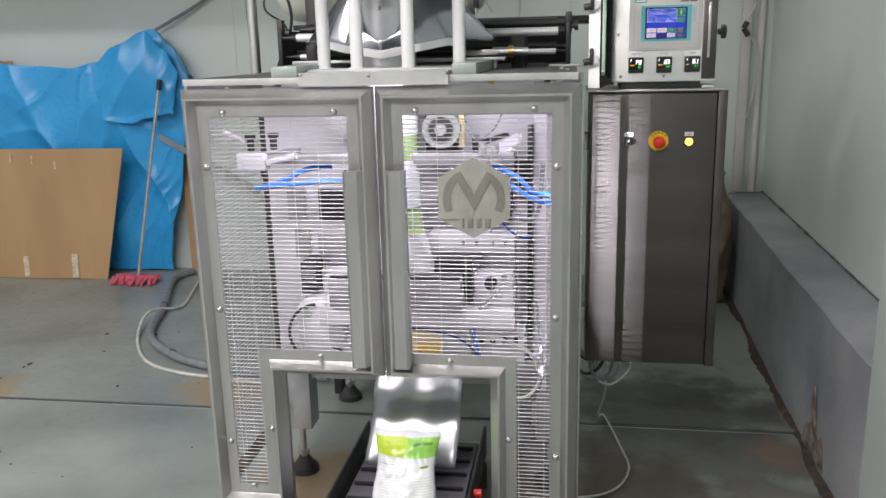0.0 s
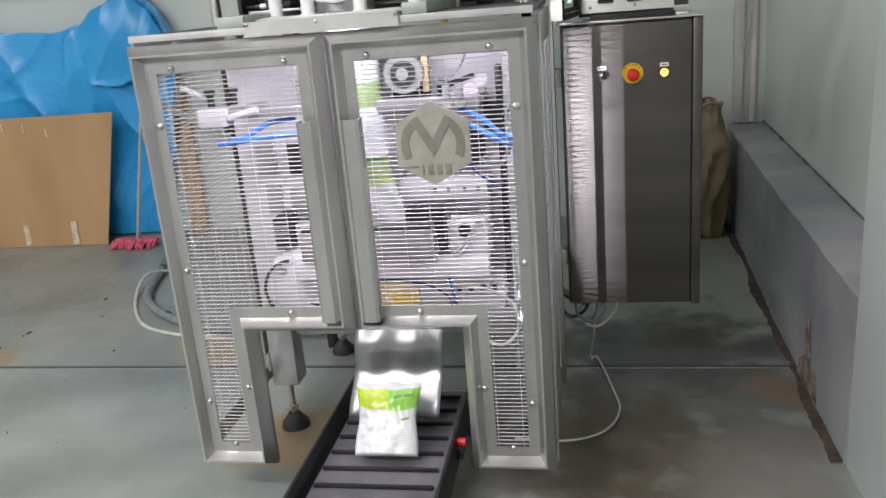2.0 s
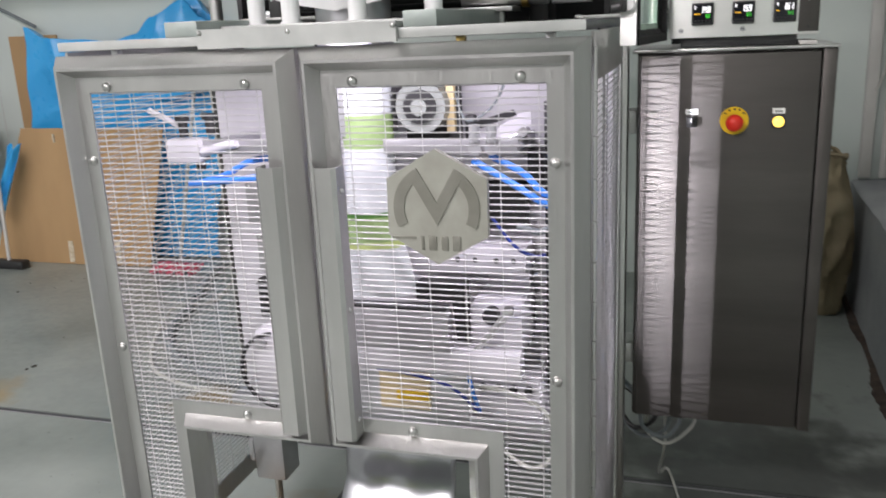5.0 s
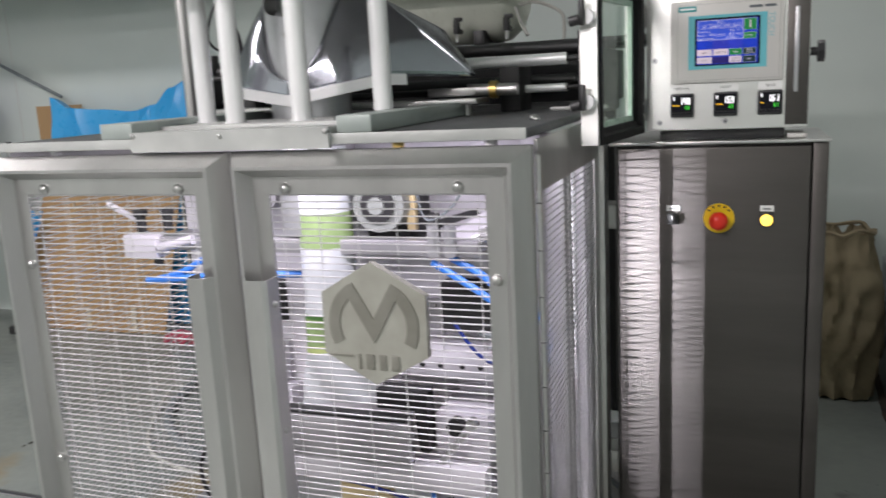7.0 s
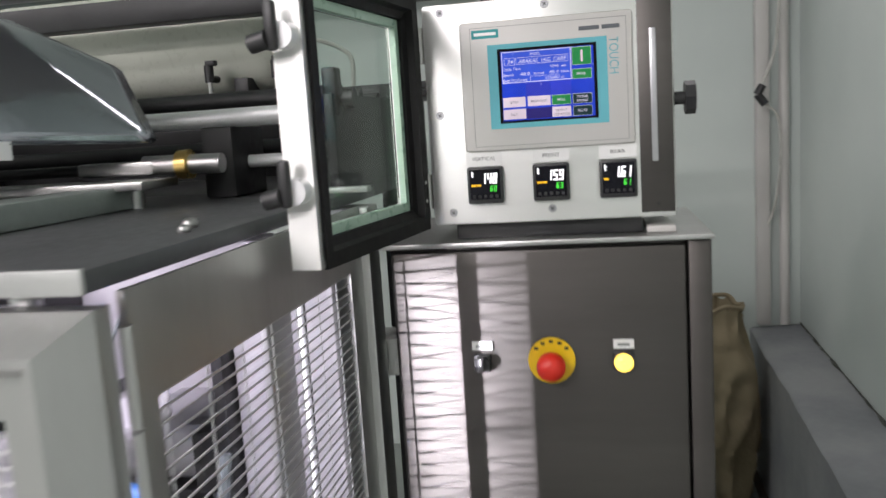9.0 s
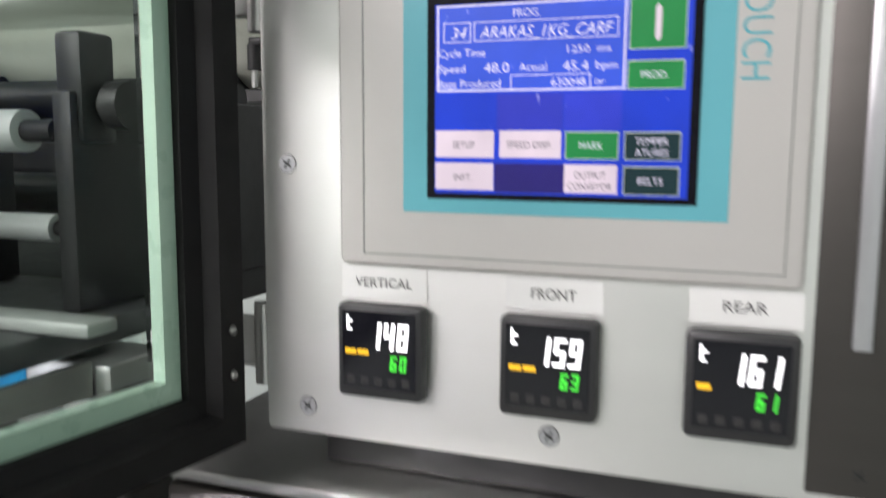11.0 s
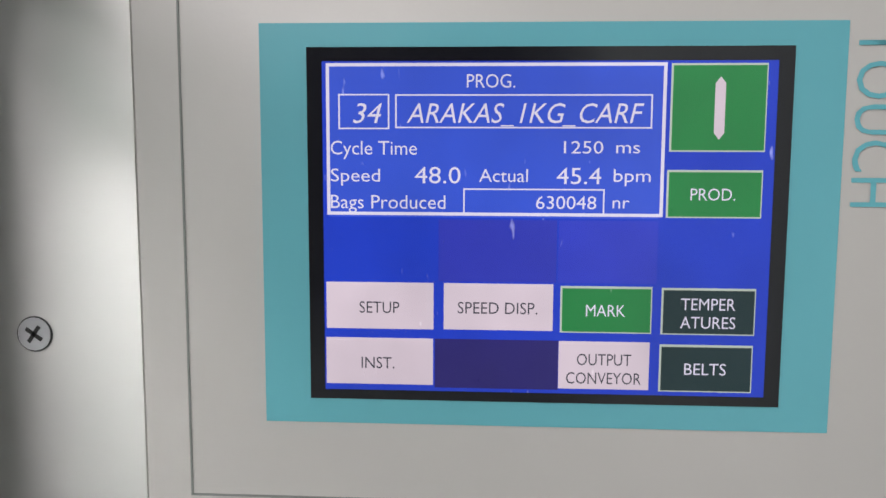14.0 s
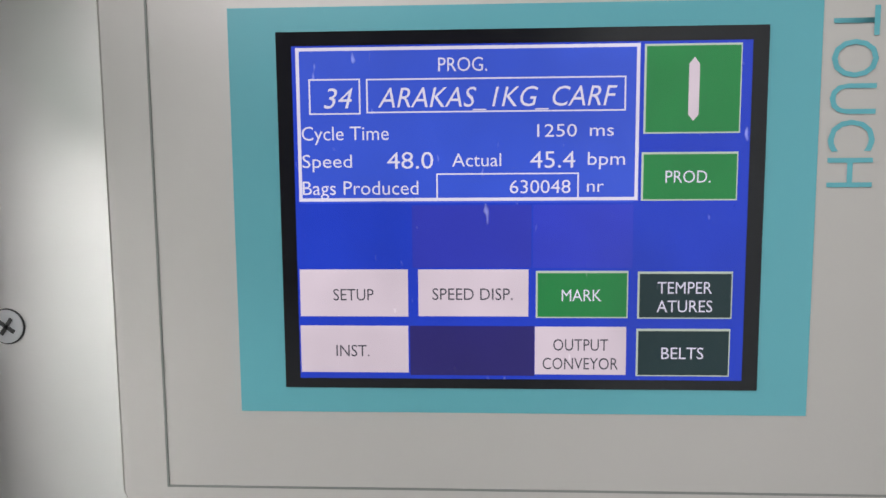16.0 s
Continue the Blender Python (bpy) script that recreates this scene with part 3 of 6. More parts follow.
# side guards
SIDE = [(0.045, 0.187), (0.655, 0.187), (0.655, 1.500), (0.045, 1.500)]
SP = [(0.0, 0.02), (0.0, 0.0), (0.062, 0.0), (0.062, 0.003), (0.02, 0.004), (0.012, 0.02)]
for s, nm in ((1, "side_guard"), (-1, "side_guard")):
    pl = (lambda u, v, w: (0.578 - w, u, v)) if s > 0 else (lambda u, v, w: (-0.578 + w, u, v))
    bm = B()
    for y0, y1, z0, z1 in ((0.040, 0.072, 0.187, 1.5275), (0.594, 0.655, 0.187, 1.5275), (0.072, 0.594, 1.438, 1.5275), (0.072, 0.594, 0.187, 0.250)):
        box(bm, *sorted((s * 0.572, s * 0.578)), y0, y1, z0, z1)
    g = part(nm, bm, STEEL, machine, "stainless steel side guard with wire mesh", 20)
    part("wire_mesh", wire_mesh([(0.070, 0.247), (0.597, 0.247), (0.597, 1.441), (0.070, 1.441)], (lambda u, v, w: (0.573 - w, u, v)) if s > 0 else (lambda u, v, w: (-0.573 + w, u, v))), WIRE, g, "welded bright wire mesh")
    for k in range(16):
        bm = B(); cyl(bm, (s * 0.579, 0.036, 0.20 + 0.0815 * k), (s * 0.579, 0.036, 0.279 + 0.0815 * k), 0.0055, 10)
        part("hinge_knuckle", bm, STEEL, g)
    bm = B(); box(bm, *sorted((s * 0.520, s * 0.590)), 0.657, 0.715, 0.15, 1.525, 0.004)
    part("corner_post", bm, STEEL, machine)
# two added bars: one shades a band on the cabinet door, one limits the light
bm = B(); box(bm, 0.552, 0.562, 0.444, 0.4495, 0.25, 1.44, 0.001)
part("light_blocker", bm, BLACKMETAL, machine, "black upright bar added behind the side mesh to shade a band")
bm = B(); box(bm, 0.553, 0.561, 0.330, 0.403, 0.25, 1.44, 0.001)
part("light_blocker", bm, GREYMETAL, machine, "flat upright bar added behind the side mesh to cut off light")
# feet with square legs
for x in (-0.48, 0.48):
    for y in (0.575, 1.27):
        bm = B(); box(bm, x - 0.045, x + 0.055, y - 0.05, y + 0.05, 0.20, 0.52, 0.004)
        leg = part("leg", bm, GREYMETAL, machine, "square grey steel leg")
        bm = B(); cyl(bm, (x, y, 0.05), (x, y, 0.205), 0.012, 14); cyl(bm, (x, y, 0.075), (x, y, 0.092), 0.022, 6)
        part("threaded_rod", bm, STEEL, leg)
        bm = B(); cyl(bm, (x, y, 0.0), (x, y, 0.022), 0.056, 24, 0.052); cyl(bm, (x, y, 0.022), (x, y, 0.062), 0.048, 24, 0.020)
        part("foot", bm, RUBBER, leg, "round black rubber levelling foot")
        bm = B(); box(bm, x - 0.062, x - 0.045, y - 0.052, y + 0.01, 0.26, 0.33, 0.003)
        part("bracket", bm, GREYMETAL, leg)
# deck
bm = B(); box(bm, -0.565, 0.565, 0.012, 0.80, 1.529, 1.548, 0.005)
part("deck", bm, DECK, machine, "dark grey steel top deck")
bm = B(); box(bm, -0.567, 0.567, 0.008, 0.0125, 1.530, 1.549, 0.001)
part("deck_lip", bm, GREYPAINT, machine, "light folded front lip of the deck")
for x in (-0.44, -0.17, 0.16, 0.33, 0.5):
    bm = B(); box(bm, x - 0.009, x + 0.009, 0.028, 0.044, 1.508, 1.530, 0.002)
    part("spacer", bm, BRASS if abs(x - 0.33) < 0.01 else WIRE, machine)
bm = B()
prism(bm, [(-0.214, 1.524), (0.214, 1.524), (0.214, 1.550), (0.204, 1.550), (0.204, 1.556), (0.214, 1.556), (0.214, 1.562), (-0.214, 1.562), (-0.214, 1.556), (-0.204, 1.556), (-0.204, 1.550), (-0.214, 1.550)], front(0.0), -0.004, 0.0065)
box(bm, -0.214, 0.214, 0.0125, 0.10, 1.549, 1.561, 0.001)
box(bm, -0.214, 0.214, 0.005, 0.0126, 1.5495, 1.561)
part("front_bracket", bm, GREYPAINT, machine, "grey painted bracket bar across the deck front")
for x0, x1 in ((-0.300, -0.222), (0.222, 0.290)):
    bm = B(); box(bm, x0, x1, 0.014, 0.56, 1.5485, 1.580, 0.003)
    part("bracket_arm", bm, ARMPAINT, machine, "grey painted bracket arm on the deck")
bm = B(); box(bm, -0.2205, 0.2205, 0.1005, 0.30, 1.5485, 1.567, 0.002)
part("column_plate", bm, GREYPAINT, machine)
for x, z in ((-0.206, 1.555), (-0.01, 1.551), (0.208, 1.554)):
    screw("bolt", (x, -0.0045, z), machine, 0.005)
screw("bolt", (0.52, 0.26, 1.552), machine, 0.009, (0, 0, 1))
screw("bolt", (0.535, 0.22, 1.551), machine, 0.007, (0, 0, 1))
bm = B(); box(bm, 0.47, 0.60, 0.630, 0.655, 1.5485, 1.557, 0.002)
part("cover_strip", bm, GREYPAINT, machine)

# four columns with a plate above
for x, y in ((-0.208, 0.242), (-0.083, 0.163), (0.072, 0.161), (0.213, 0.246)):
    bm = B(); cyl(bm, (x, y, 1.566), (x, y, 1.862), 0.0195, 24)
    c = part("column", bm, ALU, machine, "round aluminium column")
    bm = B(); cyl(bm, (x, y, 1.566), (x, y, 1.571), 0.024, 24)
    part("collar_ring", bm, ALU, c)
bm = B(); box(bm, -0.285, 0.31, 0.095, 0.66, 1.860, 1.876, 0.002)
part("top_plate", bm, PANELGREY, machine, "white upper carrier plate on four columns")
bm = B(); cyl(bm, (-0.637, 0.774, 1.40), (-0.637, 0.774, 2.38), 0.019, 20)
part("rear_pole", bm, STEEL, machine, "slim steel pole")
bm = B(); box(bm, -0.66, 0.74, 1.44, 1.50, 1.936, 2.00, 0.004)
part("rear_beam", bm, BLACKMETAL, machine, "dark steel cross beam")
for x in (-0.62, 0.70):
    bm = B(); box(bm, x - 0.03, x + 0.03, 1.46, 1.52, 1.30 if x > 0 else 1.0, 1.94, 0.004)
    part("rear_post", bm, BLACKMETAL, machine)

# forming tube and shoulder
CX, CY, R = -0.045, 0.42, 0.092
bm = B(); cyl(bm, (CX, CY, 1.30), (CX, CY, 2.30), R, 48)
tube = part("forming_tube", bm, GREYMETAL, machine, "round steel forming tube")
bm = B(); cyl(bm, (CX - 0.005, CY - 0.085, 1.805), (CX - 0.006, CY - 0.128, 1.806), 0.021, 24, cap=False); cyl(bm, (CX - 0.005, CY - 0.085, 1.805), (CX - 0.006, CY - 0.128, 1.806), 0.0165, 24, cap=False)
part("port", bm, STEEL, tube, "short open pipe stub")
screw("screw", (CX - 0.002, CY - R - 0.001, 1.745), tube, 0.006)


def shoulder_edge(a):
    """Lower rim of the forming shoulder, a: 0 at the front to 1 at the back."""
    keys = [(0.0, (0.0, 0.318, 1.612)), (0.25, (0.12, 0.33, 1.632)), (0.45, (0.20, 0.40, 1.648)), (0.68, (0.345, 0.61, 1.637)), (0.85, (0.22, 0.74, 1.76)), (1.0, (0.0, 0.78, 1.86))]
    for (a0, p0), (a1, p1) in zip(keys, keys[1:]):
        if a <= a1:
            t = (a - a0) / (a1 - a0)
            return Vector(p0).lerp(Vector(p1), t)
    return Vector(keys[-1][1])


bm = B()
N, M = 64, 14
grid = []
for i in range(2 * N):
    a = (i - N) / N
    th = a * math.pi
    neck = Vector((CX + (R + 0.004) * math.sin(th), CY - (R + 0.004) * math.cos(th), 1.622 + 0.115 * (1 - math.cos(th)) + 0.10 * abs(math.sin(th)) ** 1.3))
    e = shoulder_edge(abs(a))
    rim = Vector((CX + (e.x if a >= 0 else -e.x), e.y, e.z))
    row = []
    for j in range(M + 1):
        t = j / M
        p = neck.lerp(rim, t)
        p.z += 0.030 * math.sin(math.pi * t) * (1 - abs(a))
        row.append(bm.verts.new(p))
    grid.append(row)
for i in range(2 * N):
    a, b = grid[i], grid[(i + 1) % (2 * N)]
    for j in range(M):
        bm.faces.new((a[j], b[j], b[j + 1], a[j + 1]))
shoulder = part("forming_shoulder", bm, MIRROR, machine, "mirror-polished flared forming shoulder", 50)
sol = shoulder.modifiers.new("thickness", "SOLIDIFY")
sol.thickness = 0.002
bm = B()
rim = []
for i in range(45):
    a = -0.5 + i / 44
    e = shoulder_edge(abs(a))
    x = CX + (e.x if a >= 0 else -e.x)
    rim.append((bm.verts.new((x, e.y - 0.003, e.z + 0.004)), bm.verts.new((x * 1.0, e.y - 0.004, e.z - 0.020)), bm.verts.new((x, e.y, e.z - 0.020)), bm.verts.new((x, e.y + 0.001, e.z + 0.004))))
for a, b in zip(rim, rim[1:]):
    for k in range(4):
        bm.faces.new((a[k], a[(k + 1) % 4], b[(k + 1) % 4], b[k]))
part("shoulder_rim", bm, ALU, machine, "bright rim strip of the shoulder", 50)
bm = B(); box(bm, -0.40, 0.33, 0.50, 0.60, 1.575, 1.587, 0.002)
part("shoulder_base", bm, STEEL, machine)
for x in (-0.36, 0.29):
    bm = B(); cyl(bm, (x, 0.55, 1.548), (x, 0.55, 1.576), 0.012, 14)
    part("base_spacer", bm, STEEL, machine)
bm = B(); cyl(bm, (0.28, 0.60, 1.605), (0.40, 0.60, 1.603), 0.014, 18); box(bm, 0.18, 0.30, 0.585, 0.615, 1.592, 1.612, 0.003)
part("shoulder_clamp", bm, STEEL, machine, "steel clamp shaft of the shoulder")
bm = B(); cyl(bm, (0.335, 0.60, 1.604), (0.352, 0.60, 1.604), 0.021, 16)
part("clamp_ring", bm, BRASS, machine, "brass clamp ring")

# film roller unit behind the tube
for x in (0.535, -0.505):
    bm = B(); box(bm, x - 0.008, x + 0.008, 0.684, 1.35, 1.549, 1.694, 0.003)
    pl_ = part("roller_side_plate", bm, BLACKMETAL, machine, "black side plate of the film rollers")
    bm = B(); box(bm, x - 0.010, x + 0.012, 0.690, 0.722, 1.660, 1.732, 0.004)
    part("end_block", bm, BLACK, pl_)
    bm = B(); cyl(bm, (x, 0.71, 1.685), (x + 0.030, 0.71, 1.685), 0.009, 12); cyl(bm, (x + 0.020, 0.71, 1.685), (x + 0.034, 0.71, 1.685), 0.016, 12)
    part("knob", bm, BLACK, pl_)
for y, z, r, mat in ((0.690, 1.668, 0.0125, BLACKMETAL), (0.72, 1.600, 0.009, BLACKMETAL), (0.90, 1.700, 0.020, BLACKMETAL), (1.15, 1.690, 0.022, BLACKMETAL), (0.85, 1.615, 0.018, BLACKMETAL)):
    bm = B(); cyl(bm, (-0.495, y, z), (0.525, y, z), r * 0.6, 14); cyl(bm, (-0.46, y, z), (0.49, y, z), r, 20)
    part("film_roller", bm, mat, machine, "long film guide roller")
for x0, x1, y, z, r in ((-0.44, 0.500, 0.690, 1.668, 0.0142), (0.385, 0.492, 0.72, 1.600, 0.0098), (-0.44, -0.33, 0.72, 1.600, 0.0098)):
    bm = B(); cyl(bm, (x0, y, z), (x1, y, z), r, 24)
    part("roller_sleeve", bm, ALU, machine, "bright aluminium roller sleeve")
for x in (0.36, -0.38):
    bm = B(); box(bm, x - 0.02, x + 0.03, 0.66, 0.78, 1.549, 1.655, 0.004)
    part("bearing_block", bm, BLACKMETAL, machine, "black roller bearing block")
bm = B(); box(bm, -0.495, 0.525, 1.28, 1.295, 1.549, 1.735, 0.002)
part("roller_back_plate", bm, BLACKMETAL, machine, "black rear plate of the roller unit")
bm = B(); box(bm, -0.50, 0.53, 0.80, 1.33, 1.52, 1.5475, 0.002)
part("roller_tray", bm, BLACKMETAL, machine, "black tray under the rollers")
bm = B(); box(bm, -0.6, 0.75, 1.30, 1.38, 1.722, 1.738, 0.003)
part("tank_rail", bm, BLACKMETAL, machine, "dark rail under the air tank")
for x in (-0.55, 0.46):
    bm = B(); box(bm, x - 0.02, x + 0.02, 1.31, 1.37, 0.0, 1.722, 0.003)
    part("rail_post", bm, BLACKMETAL, machine)

# air tank
tank = empty("air_tank", (-0.35, 1.72, 1.757), "cream-white cylindrical compressed air tank with brass valves", "air tank")
bm = B()
prof = [(-0.87, 0.0), (-0.865, 0.06), (-0.84, 0.11), (-0.79, 0.145), (-0.75, 0.152), (0.04, 0.152), (0.08, 0.145), (0.125, 0.11), (0.148, 0.06), (0.153, 0.0)]
rings = [[bm.verts.new((x, 1.74 + r * math.cos(2 * math.pi * k / 36), 1.91 + r * math.sin(2 * math.pi * k / 36))) for k in range(36)] for x, r in prof[1:-1]]
for a, b in zip(rings, rings[1:]):
    for k in range(36):
        bm.faces.new((a[k], a[(k + 1) % 36], b[(k + 1) % 36], b[k]))
bm.faces.new(rings[0][::-1]), bm.faces.new(rings[-1])
part("vessel", bm, TANKPAINT, tank, "", 60)
for x in (-0.066, 0.118):
    bm = B(); cyl(bm, (x, 1.60, 1.80), (x, 1.56, 1.80), 0.010, 12); cyl(bm, (x, 1.555, 1.79), (x, 1.555, 1.835), 0.012, 12); box(bm, x - 0.006, x + 0.022, 1.545, 1.565, 1.832, 1.846, 0.003)
    vl = part("valve", bm, BLACKMETAL, tank, "small dark valve with a lever")
    bm = B(); cyl(bm, (x, 1.555, 1.76), (x, 1.555, 1.79), 0.006, 10)
    part("stem", bm, STEEL, vl)
bm = B(); cyl(bm, (0.13, 1.66, 1.93), (0.13, 1.60, 1.93), 0.008, 10); cyl(bm, (0.13, 1.60, 1.945), (0.13, 1.585, 1.945), 0.026, 20)
part("gauge", bm, PANELGREY, tank, "small round pressure gauge")
bm = B(); sweep(bm, [(0.15, 1.62, 1.88), (0.22, 1.60, 1.88), (0.30, 1.60, 1.84), (0.31, 1.60, 1.78), (0.30, 1.6, 1.70)], 0.006)
part("air_hose", bm, CABLE, tank, "pale air hose")
bm = B(); sweep(bm, [(0.14, 1.60, 1.87), (0.16, 1.58, 1.82), (0.19, 1.56, 1.77)], 0.006)
part("air_hose", bm, CABLE, tank, "pale air hose")
for x in (-0.60, -0.02):
    bm = B(); box(bm, x, x + 0.04, 1.60, 1.88, 1.74, 1.80, 0.003)
    part("saddle", bm, BLACKMETAL, tank)
bm = B(); box(bm, -0.75, 0.85, 1.57, 1.90, 1.715, 1.739, 0.003)
part("tank_shelf", bm, BLACKMETAL, machine, "dark shelf under the air tank")
for x in (-0.50, 0.44):
    bm = B(); box(bm, x - 0.02, x + 0.02, 1.72, 1.76, 0.0, 1.715, 0.003)
    part("shelf_post", bm, BLACKMETAL, machine)

# ---- machine inside ----
bm = B(); box(bm, -0.54, 0.560, 0.56, 0.58, 0.40, 1.50, 0.003)
back = part("back_plate", bm, WHITEMETAL, machine, "white enamelled machine back plate")
bm = B(); box(bm, -0.352, -0.243, 0.548, 0.561, 1.02, 1.135, 0.002)
part("opening", bm, BLACK, back, "black rectangular opening")
bm = B(); box(bm, 0.425, 0.47, 0.52, 0.60, 0.40, 1.50, 0.004)
part("right_column", bm, WHITEMETAL, machine, "white machine column")
bm = B(); box(bm, 0.405, 0.422, 0.49, 0.555, 0.62, 1.36, 0.002)
part("column_slot", bm, BLACK, machine, "dark vertical guide slot")
bm = B(); box(bm, 0.36, 0.412, 0.50, 0.56, 1.15, 1.24, 0.003); 
part("sensor_block", bm, BLACK, machine)
for x0, x1, z0, z1, d in ((-0.47, -0.40, 1.02, 1.14, 0.012), (-0.45, -0.39, 0.88, 0.99, 0.012), (-0.36, -0.24, 0.86, 0.97, 0.02), (-0.34, -0.22, 0.74, 0.85, 0.06), (0.10, 0.205, 1.01, 1.10, 0.03), (0.235, 0.36, 1.16, 1.24, 0.03), (0.25, 0.36, 0.878, 0.932, 0.05)):
    bm = B(); box(bm, x0, x1, 0.56 - d, 0.561, z0, z1, 0.003)
    pl_ = part("cover_plate", bm, JAWGREY if d < 0.05 else WHITEMETAL, back)
    for u in (x0 + 0.012, x1 - 0.012):
        screw("screw", (u, 0.56 - d - 0.001, z1 - 0.012), pl_, 0.005)
# cross bar with clamps
bm = B(); box(bm, -0.47, 0.37, 0.34, 0.37, 1.255, 1.290, 0.003)
bar = part("cross_bar", bm, JAWGREY, machine, "grey machined cross bar")
bm = B(); box(bm, -0.555, -0.455, 0.32, 0.375, 1.235, 1.295, 0.006); cyl(bm, (-0.45, 0.33, 1.262), (-0.35, 0.33, 1.285), 0.012, 14)
part("clamp", bm, WHITEMETAL, bar, "pale clamp block on the bar end")
for x, z in ((-0.51, 1.33), (-0.43, 1.335), (-0.47, 1.245)):
    bm = B(); cyl(bm, (x, 0.345, z - 0.03), (x, 0.345, z + 0.012), 0.012, 14); cyl(bm, (x, 0.345, z + 0.01), (x, 0.345, z + 0.024), 0.018, 14)
    part("clamp_knob", bm, BLACK, bar, "black clamp knob")
bm = B(); sweep(bm, [(-0.61, 0.35, 1.368), (-0.56, 0.35, 1.345), (-0.52, 0.35, 1.325)], 0.008)
part("lever", bm, WHITEMETAL, bar)
for x in (0.27, 0.31):
    bm = B(); cyl(bm, (x, 0.335, 1.285), (x, 0.335, 1.325), 0.013, 14); cyl(bm, (x, 0.335, 1.27), (x, 0.33, 1.27), 0.016, 14)
    part("clamp_knob", bm, GREYMETAL, bar)
for x in (-0.46, 0.32):
    bm = B(); box(bm, x, x + 0.05, 0.372, 0.56, 1.26, 1.285, 0.002)
    part("bar_bracket", bm, GREYMETAL, machine)
# drive pulley
bm = B(); cyl(bm, (0.133, 0.36, 1.365), (0.133, 0.43, 1.365), 0.062, 32); 
pul = part("pulley", bm, GREYPRINT, machine, "round toothed drive pulley")
bm = B(); cyl(bm, (0.133, 0.352, 1.365), (0.133, 0.361, 1.365), 0.040, 28)
part("pulley_face", bm, BLACKMETAL, pul)
bm = B(); cyl(bm, (0.133, 0.345, 1.365), (0.133, 0.353, 1.365), 0.020, 20)
part("hub", bm, GREYPRINT, pul)
bm = B(); cyl(bm, (0.133, 0.43, 1.365), (0.133, 0.56, 1.365), 0.018, 14)
part("shaft", bm, GREYMETAL, machine)
bm = B(); box(bm, 0.068, 0.182, 0.435, 0.56, 1.262, 1.44, 0.006)
part("belt_drive", bm, BLACKMETAL, machine, "dark film drive housing")
bm = B(); box(bm, 0.185, 0.205, 0.40, 0.42, 1.30, 1.42, 0.002)
part("sensor_strip", bm, CREAM, machine, "yellowish sensor strip")
bm = B(); box(bm, 0.228, 0.252, 0.405, 0.435, 1.276, 1.338, 0.004)
prism(bm, [(0.250, 1.302), (0.250, 1.322), (0.345, 1.349), (0.350, 1.336)], front(0.0), 0.412, 0.428)
part("film_clamp_lever", bm, BLACK, machine, "black clamp lever beside the film")
bm = B(); prism(bm, [(0.246, 1.246), (0.246, 1.274), (0.372, 1.346), (0.392, 1.346), (0.392, 1.318), (0.268, 1.246)], front(0.0), 0.398, 0.404)
part("clamp_arm", bm, WHITEMETAL, machine, "white slanting clamp arm")
bm = B(); cyl(bm, (0.372, 0.39, 1.300), (0.372, 0.42, 1.300), 0.012, 16); cyl(bm, (0.340, 0.40, 1.285), (0.372, 0.40, 1.300), 0.006, 12)
part("clamp_joint", bm, WIRE, machine, "bright joint of the clamp arm")
bm = B(); cyl(bm, (-0.215, 0.42, 1.39), (-0.215, 0.56, 1.39), 0.055, 28)
part("motor", bm, JAWGREY, machine, "grey round motor")
# film drawn off the tube and flattened towards the jaws
def film_section(z, k, n=40):
    t = max(0.0, min(1.0, (1.22 - z) / 0.345))
    hw, hd = 0.064 + 0.046 * t ** 2.2, 0.052 * (1 - t) + 0.007
    a = 2 * math.pi * k / n
    crease = 1 + 0.05 * t * math.sin(3 * a + 9 * z) + 0.03 * t * math.sin(7 * a - 31 * z)
    return (-0.010 + hw * math.cos(a) * crease, 0.375 + hd * math.sin(a) + 0.006 * t * math.sin(5 * a + 40 * z), z + 0.012 * t * math.cos(a))


def film_length(z0, z1):
    bm = B()
    m = max(2, int((z1 - z0) / 0.012))
    rows = [[bm.verts.new(film_section(z0 + (z1 - z0) * j / m, k)) for k in range(40)] for j in range(m + 1)]
    for a, b in zip(rows, rows[1:]):
        for k in range(40):
            bm.faces.new((a[k], a[(k + 1) % 40], b[(k + 1) % 40], b[k]))
    return bm


film = part("film_tube", film_length(1.108, 1.270), FILMWHITE, machine, "white and green printed film tube", 60)
for z0, z1, mt in ((1.350, 1.50, FILMWHITE), (1.270, 1.350, FILMGREEN), (1.030, 1.096, FILMGREEN), (1.096, 1.108, FILMDARK), (1.012, 1.030, FILMLIME), (0.878, 1.012, FILMWHITE)):
    part("print_band", film_length(z0, z1), mt, film, "", 60)
# sealing jaws
bm = B(); box(bm, -0.257, 0.197, 0.30, 0.345, 0.768, 0.874, 0.006)
jaw = part("sealing_jaw", bm, JAWGREY, machine, "grey machined sealing jaw")
bm = B(); box(bm, -0.250, 0.190, 0.302, 0.343, 0.8745, 0.880, 0.001)
part("jaw_edge", bm, BLACK, jaw, "dark sealing edge")
bm = B(); prism(bm, [(0.100, 0.884), (0.100, 0.930), (0.226, 0.930), (0.226, 0.782), (0.203, 0.782), (0.193, 0.884)], front(0.0), 0.352, 0.40)
part("jaw_block", bm, BLACKMETAL, jaw, "black jaw block")
bm = B(); box(bm, -0.30, 0.37, 0.32, 0.37, 0.700, 0.765, 0.004)
part("jaw_beam", bm, WHITEMETAL, machine, "white jaw carrier beam")
for x in (-0.27, 0.34):
    bm = B(); cyl(bm, (x, 0.345, 0.73), (x, 0.56, 0.73), 0.018, 18)
    part("guide_rod", bm, WIRE, machine)
